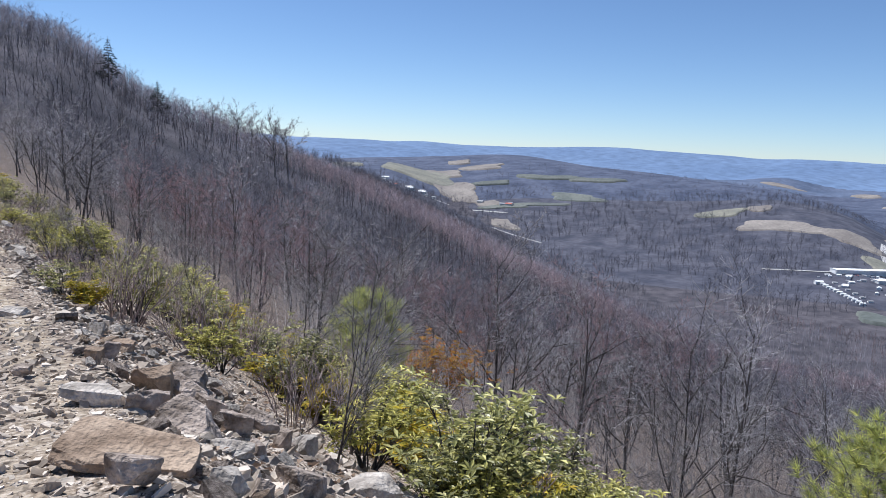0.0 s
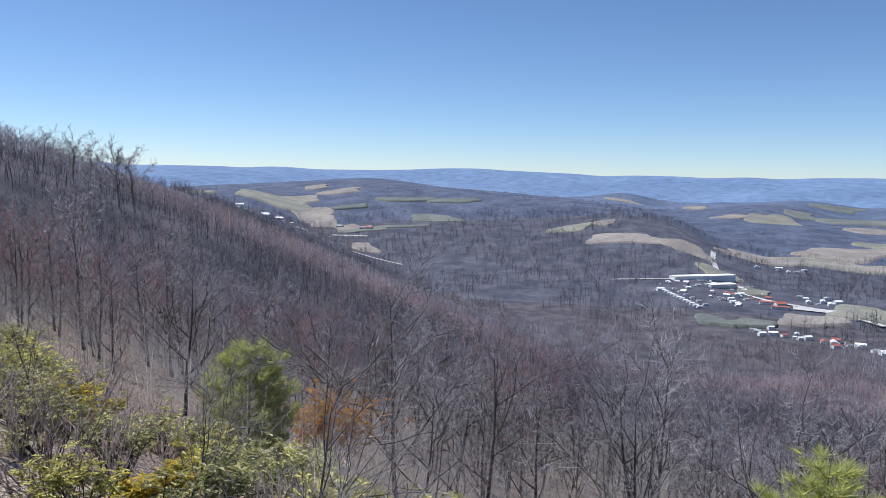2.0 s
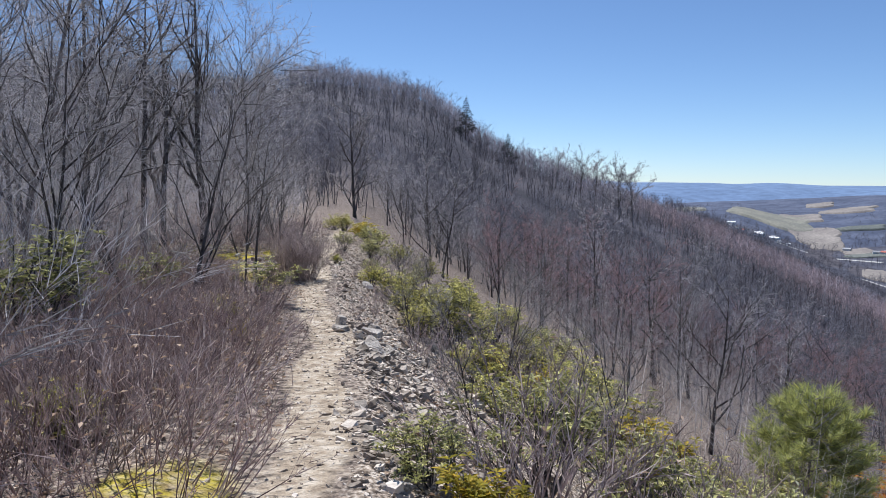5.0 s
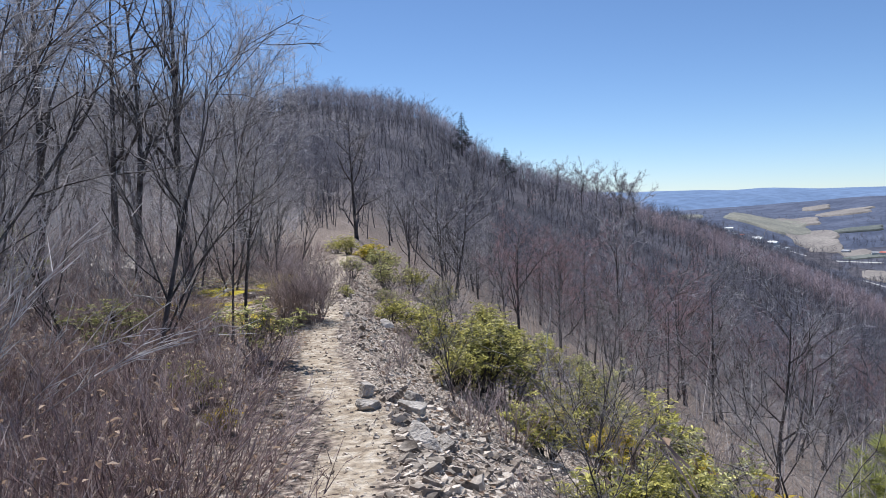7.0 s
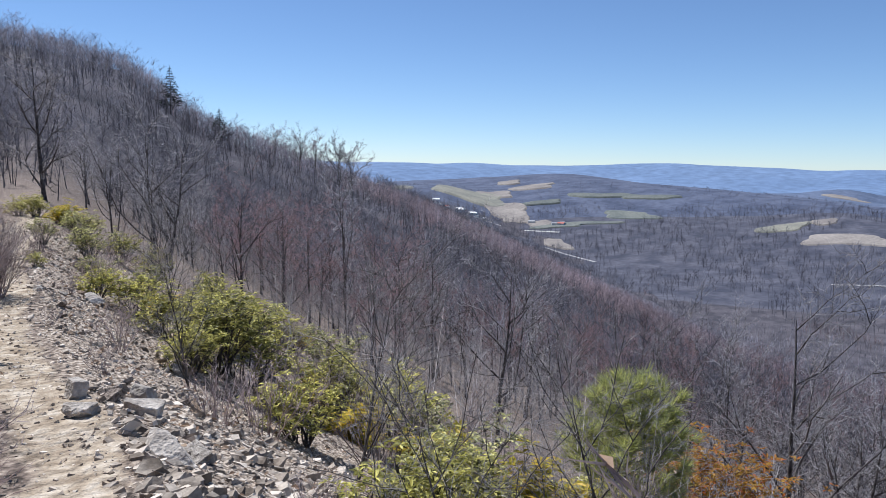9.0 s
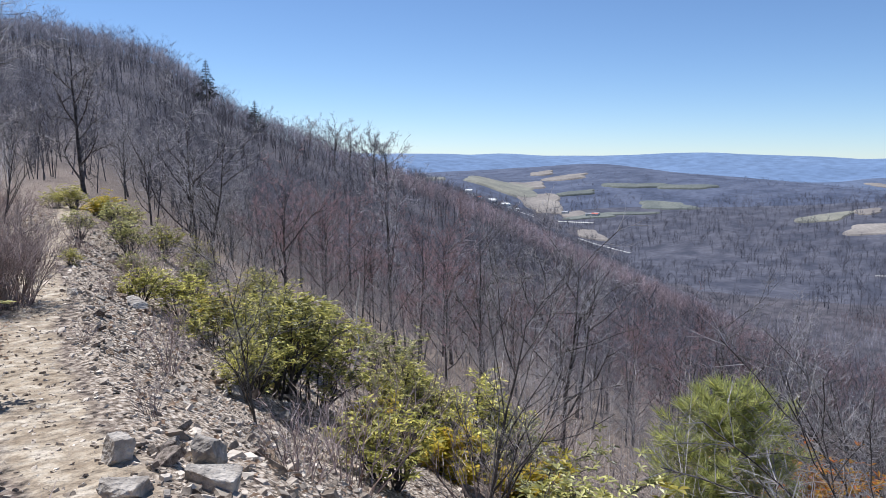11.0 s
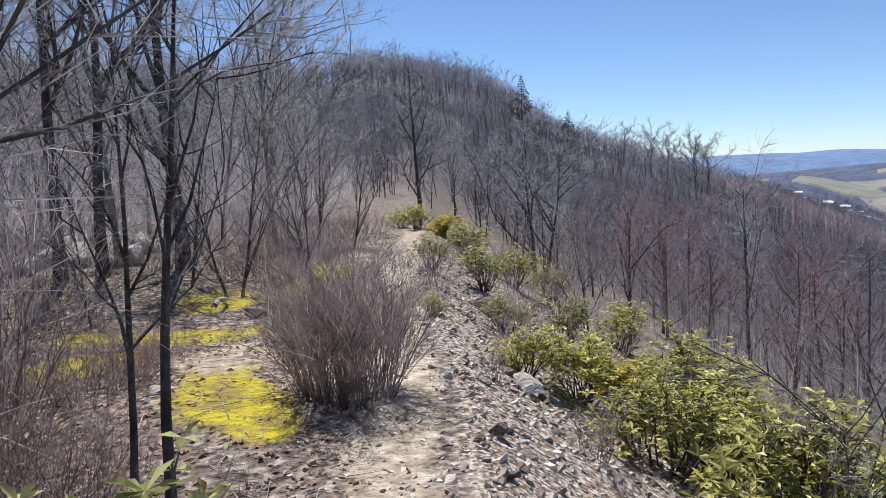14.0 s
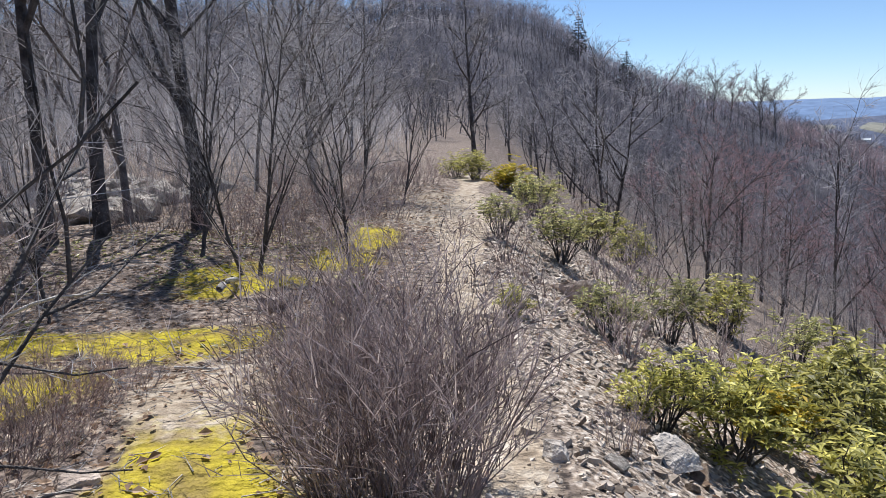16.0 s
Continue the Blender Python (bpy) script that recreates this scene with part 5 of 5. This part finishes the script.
def chip(s, r, x, y, z, size):
    """A flat angular chip of stone."""
    w, n, i = r.uniform(0, 6.28), r.choice([4, 5]), len(s.v)
    tx, ty = r.gauss(0, 0.35), r.gauss(0, 0.35)
    for k in range(n):
        a = w + 6.283 * k / n + r.gauss(0, 0.25)
        q = size * r.uniform(0.6, 1.1)
        dx, dy = math.cos(a) * q, math.sin(a) * q * 0.75
        s.v.append((x + dx, y + dy, z - size * 0.25 + dx * tx + dy * ty))
    for k in range(n):
        vx, vy, vz = s.v[i + k]
        s.v.append((x + (vx - x) * 0.82, y + (vy - y) * 0.82, vz + size * r.uniform(0.35, 0.6)))
    s.f.append(tuple(range(i + n, i + 2 * n)))
    for k in range(n):
        s.f.append((i + k, i + (k + 1) % n, i + n + (k + 1) % n, i + n + k))


def rubble(s, r, x, y, z, size):
    """A thick angular lump of broken stone, tipped at hazard."""
    w, n, i = r.uniform(0, 6.28), r.choice([4, 5]), len(s.v)
    tx, ty, high, lean = r.gauss(0, 0.3), r.gauss(0, 0.3), size * r.uniform(0.35, 0.75), r.uniform(-0.4, 0.4)
    for top in (0, 1):
        for k in range(n):
            a = w + 6.283 * k / n + r.gauss(0, 0.22)
            q = size * r.uniform(0.7, 1.15) * (1 - 0.25 * top)
            dx, dy = math.cos(a) * q + lean * high * top, math.sin(a) * q * 0.7
            s.v.append((x + dx, y + dy, z - size * 0.3 + top * high * r.uniform(0.75, 1.1) + dx * tx + dy * ty))
    s.f.append(tuple(range(i + n, i + 2 * n)))
    for k in range(n):
        s.f.append((i + k, i + (k + 1) % n, i + n + (k + 1) % n, i + n + k))


def dry_leaf(s, r, x, y, z, size):
    w = r.uniform(0, 6.28)
    s.leaf((x, y, z + 0.01), (math.cos(w), math.sin(w), r.gauss(0, 0.25)), (r.gauss(0, 0.4), r.gauss(0, 0.4), 1), size * 1.6, size)


r2 = np.random.RandomState(4)


def lay(xs, ys, sizes):
    return list(zip(xs, ys, land(xs, ys), sizes))


n = 12000
ys = r2.uniform(7, 38, n)
xs = trail_x(ys) + 0.3 + 0.25 * vnoise(ys, 0 * ys, 1.1, 51) + np.abs(r2.normal(0, 1.25, n))
strewn("gravel", "grey and tan stone chips covering the scree", CHIP, lay(xs, ys, 0.009 + 0.05 * r2.rand(n) ** 4), chip)
n = 6000
ys = r2.uniform(9, 36, n)
xs = trail_x(ys) + 0.5 + 0.25 * vnoise(ys, 0 * ys, 1.1, 51) + np.where(ys > 23, 0.45, 0) + np.abs(r2.normal(0, 1.2, n)) * (1 + 0.4 * vnoise(ys, 0 * ys, 2.3, 52))
strewn("rubble", "broken grey and tan rubble heaped on the scree", CHIP, lay(xs, ys, (0.022 + 0.085 * r2.rand(n) ** 2.2) * np.where(ys > 23, 0.55, 1)), rubble)
n = 6500
ys = r2.uniform(7, 38, n)
xs = trail_x(ys) + r2.normal(0, 0.38, n)
strewn("gravel", "small stones trodden into the path", CHIP, lay(xs, ys, 0.006 + 0.028 * r2.rand(n) ** 3), chip)
n = 3600
ys = r2.uniform(6.8, 14, n)
xs = trail_x(ys) + r2.normal(0.25, 0.75, n)
strewn("gravel", "broken stone chips on the trodden ground", CHIP, lay(xs, ys, 0.008 + 0.06 * r2.rand(n) ** 3), chip)
n = 9000
ys = r2.uniform(13, 40, n)
xs = trail_x(ys) - 0.4 - np.abs(r2.normal(0, 2.6, n))
keep = np.array([min(math.hypot((a - q[0]) / q[2], (b - q[1]) / q[3]) for q in MOSS) > 0.8 or r2.rand() < 0.05 for a, b in zip(xs, ys)])
strewn("fallen_leaves", "curled brown leaves strewn under the brush", LEAF_DRY, lay(xs[keep], ys[keep], 0.02 + 0.025 * r2.rand(int(keep.sum()))), dry_leaf)
n = 7000
ys = r2.uniform(8, 42, n)
xs = trail_x(ys) + 0.5 + np.abs(r2.normal(0, 3.6, n))
strewn("fallen_leaves", "dry brown leaves caught among the rocks", LEAF_DRY, lay(xs, ys, 0.02 + 0.03 * r2.rand(n)), dry_leaf)


n = 5000
ys = r2.uniform(24.5, 35, n)
xs = r2.uniform(-2.6, 2.8, n)
keep = np.array([min(math.hypot((a - q[0]) / q[2], (b - q[1]) / q[3]) for q in MOSS) > 0.85 or r2.rand() < 0.04 for a, b in zip(xs, ys)])
strewn("fallen_leaves", "pale brown leaves scattered round the mossy clearing", LEAF_DRY, lay(xs[keep], ys[keep], 0.016 + 0.022 * r2.rand(int(keep.sum()))), dry_leaf)


n = 2600
ys = r2.uniform(29.2, 34.5, n)
xs = r2.uniform(-1.8, 2.6, n)
keep = vnoise(xs, ys, 0.9, 61) > -0.1
strewn("ground_cover", "small yellow-green plants creeping over the clearing", LAUREL_DULL, lay(xs[keep], ys[keep], 0.02 + 0.025 * r2.rand(int(keep.sum()))), dry_leaf)


def twiglet(s, r, x, y, z, size):
    w = r.uniform(0, 6.28)
    p = Vector((x, y, z + 0.012))
    q = p + Vector((math.cos(w), math.sin(w), r.uniform(-0.03, 0.12))) * size
    s.blade(p, q, 0.004)
    s.blade(p.lerp(q, 0.5), p.lerp(q, 0.5) + Vector((math.cos(w + 0.7), math.sin(w + 0.7), 0.1)) * size * 0.4, 0.003)


n = 2600
ys = r2.uniform(23, 40, n)
xs = trail_x(ys) - 0.3 - np.abs(r2.normal(0, 2.2, n))
strewn("fallen_twigs", "thin dry twigs lying on the bench", DEADWOOD, lay(xs, ys, 0.06 + 0.25 * r2.rand(n) ** 2), twiglet)


def branch(name, label, x, y, z, way, length, thick, seed):
    r = random.Random(seed)
    s = Soup()
    pts = bent(r, (0, 0, 0), way, length, 6, 0.16, 0.0)
    s.tube(pts, [thick * (1 - 0.6 * i / 6) for i in range(7)], 6)
    for k in range(4):
        i = r.randrange(1, 6)
        q = bent(r, pts[i], out_way(r, pts[i + 1] - pts[i], 0.7), length * r.uniform(0.2, 0.4), 3, 0.15)
        s.tube(q, [thick * 0.4, thick * 0.3, thick * 0.2, thick * 0.1], 4)
    ob = tagged(new(name, s.mesh(name, DEADWOOD, True)), label, "branch")
    ob.location = (x, y, ground_z(x, y) + z)


branch("dead_branch", "bleached dead branch jutting over the clearing", 0.15, 28.85, 0.26, (1, 0.3, 0.3), 0.85, 0.016, 1)
branch("fallen_log", "short weathered fallen limb by the saplings", 1.32, 30.55, 0.04, (-0.1, 0.95, 0.25), 0.5, 0.035, 2)
branch("fallen_stick", "thin fallen stick across the moss", 1.45, 28.65, 0.02, (1, -0.1, 0.02), 0.5, 0.011, 3)
branch("fallen_stick", "dry stick lying in the brush", 0.9, 26.9, 0.04, (0.9, 0.4, 0.05), 0.7, 0.012, 4)
branch("dead_branch", "low dead branch reaching out from the thicket", 0.55, 25.1, 0.75, (0.75, 0.5, -0.25), 1.3, 0.014, 5)
branch("dead_branch", "pale dead branch standing in the laurels", 6.9, 27.2, 0.5, (0.3, 0.6, 1), 1.6, 0.015, 6)
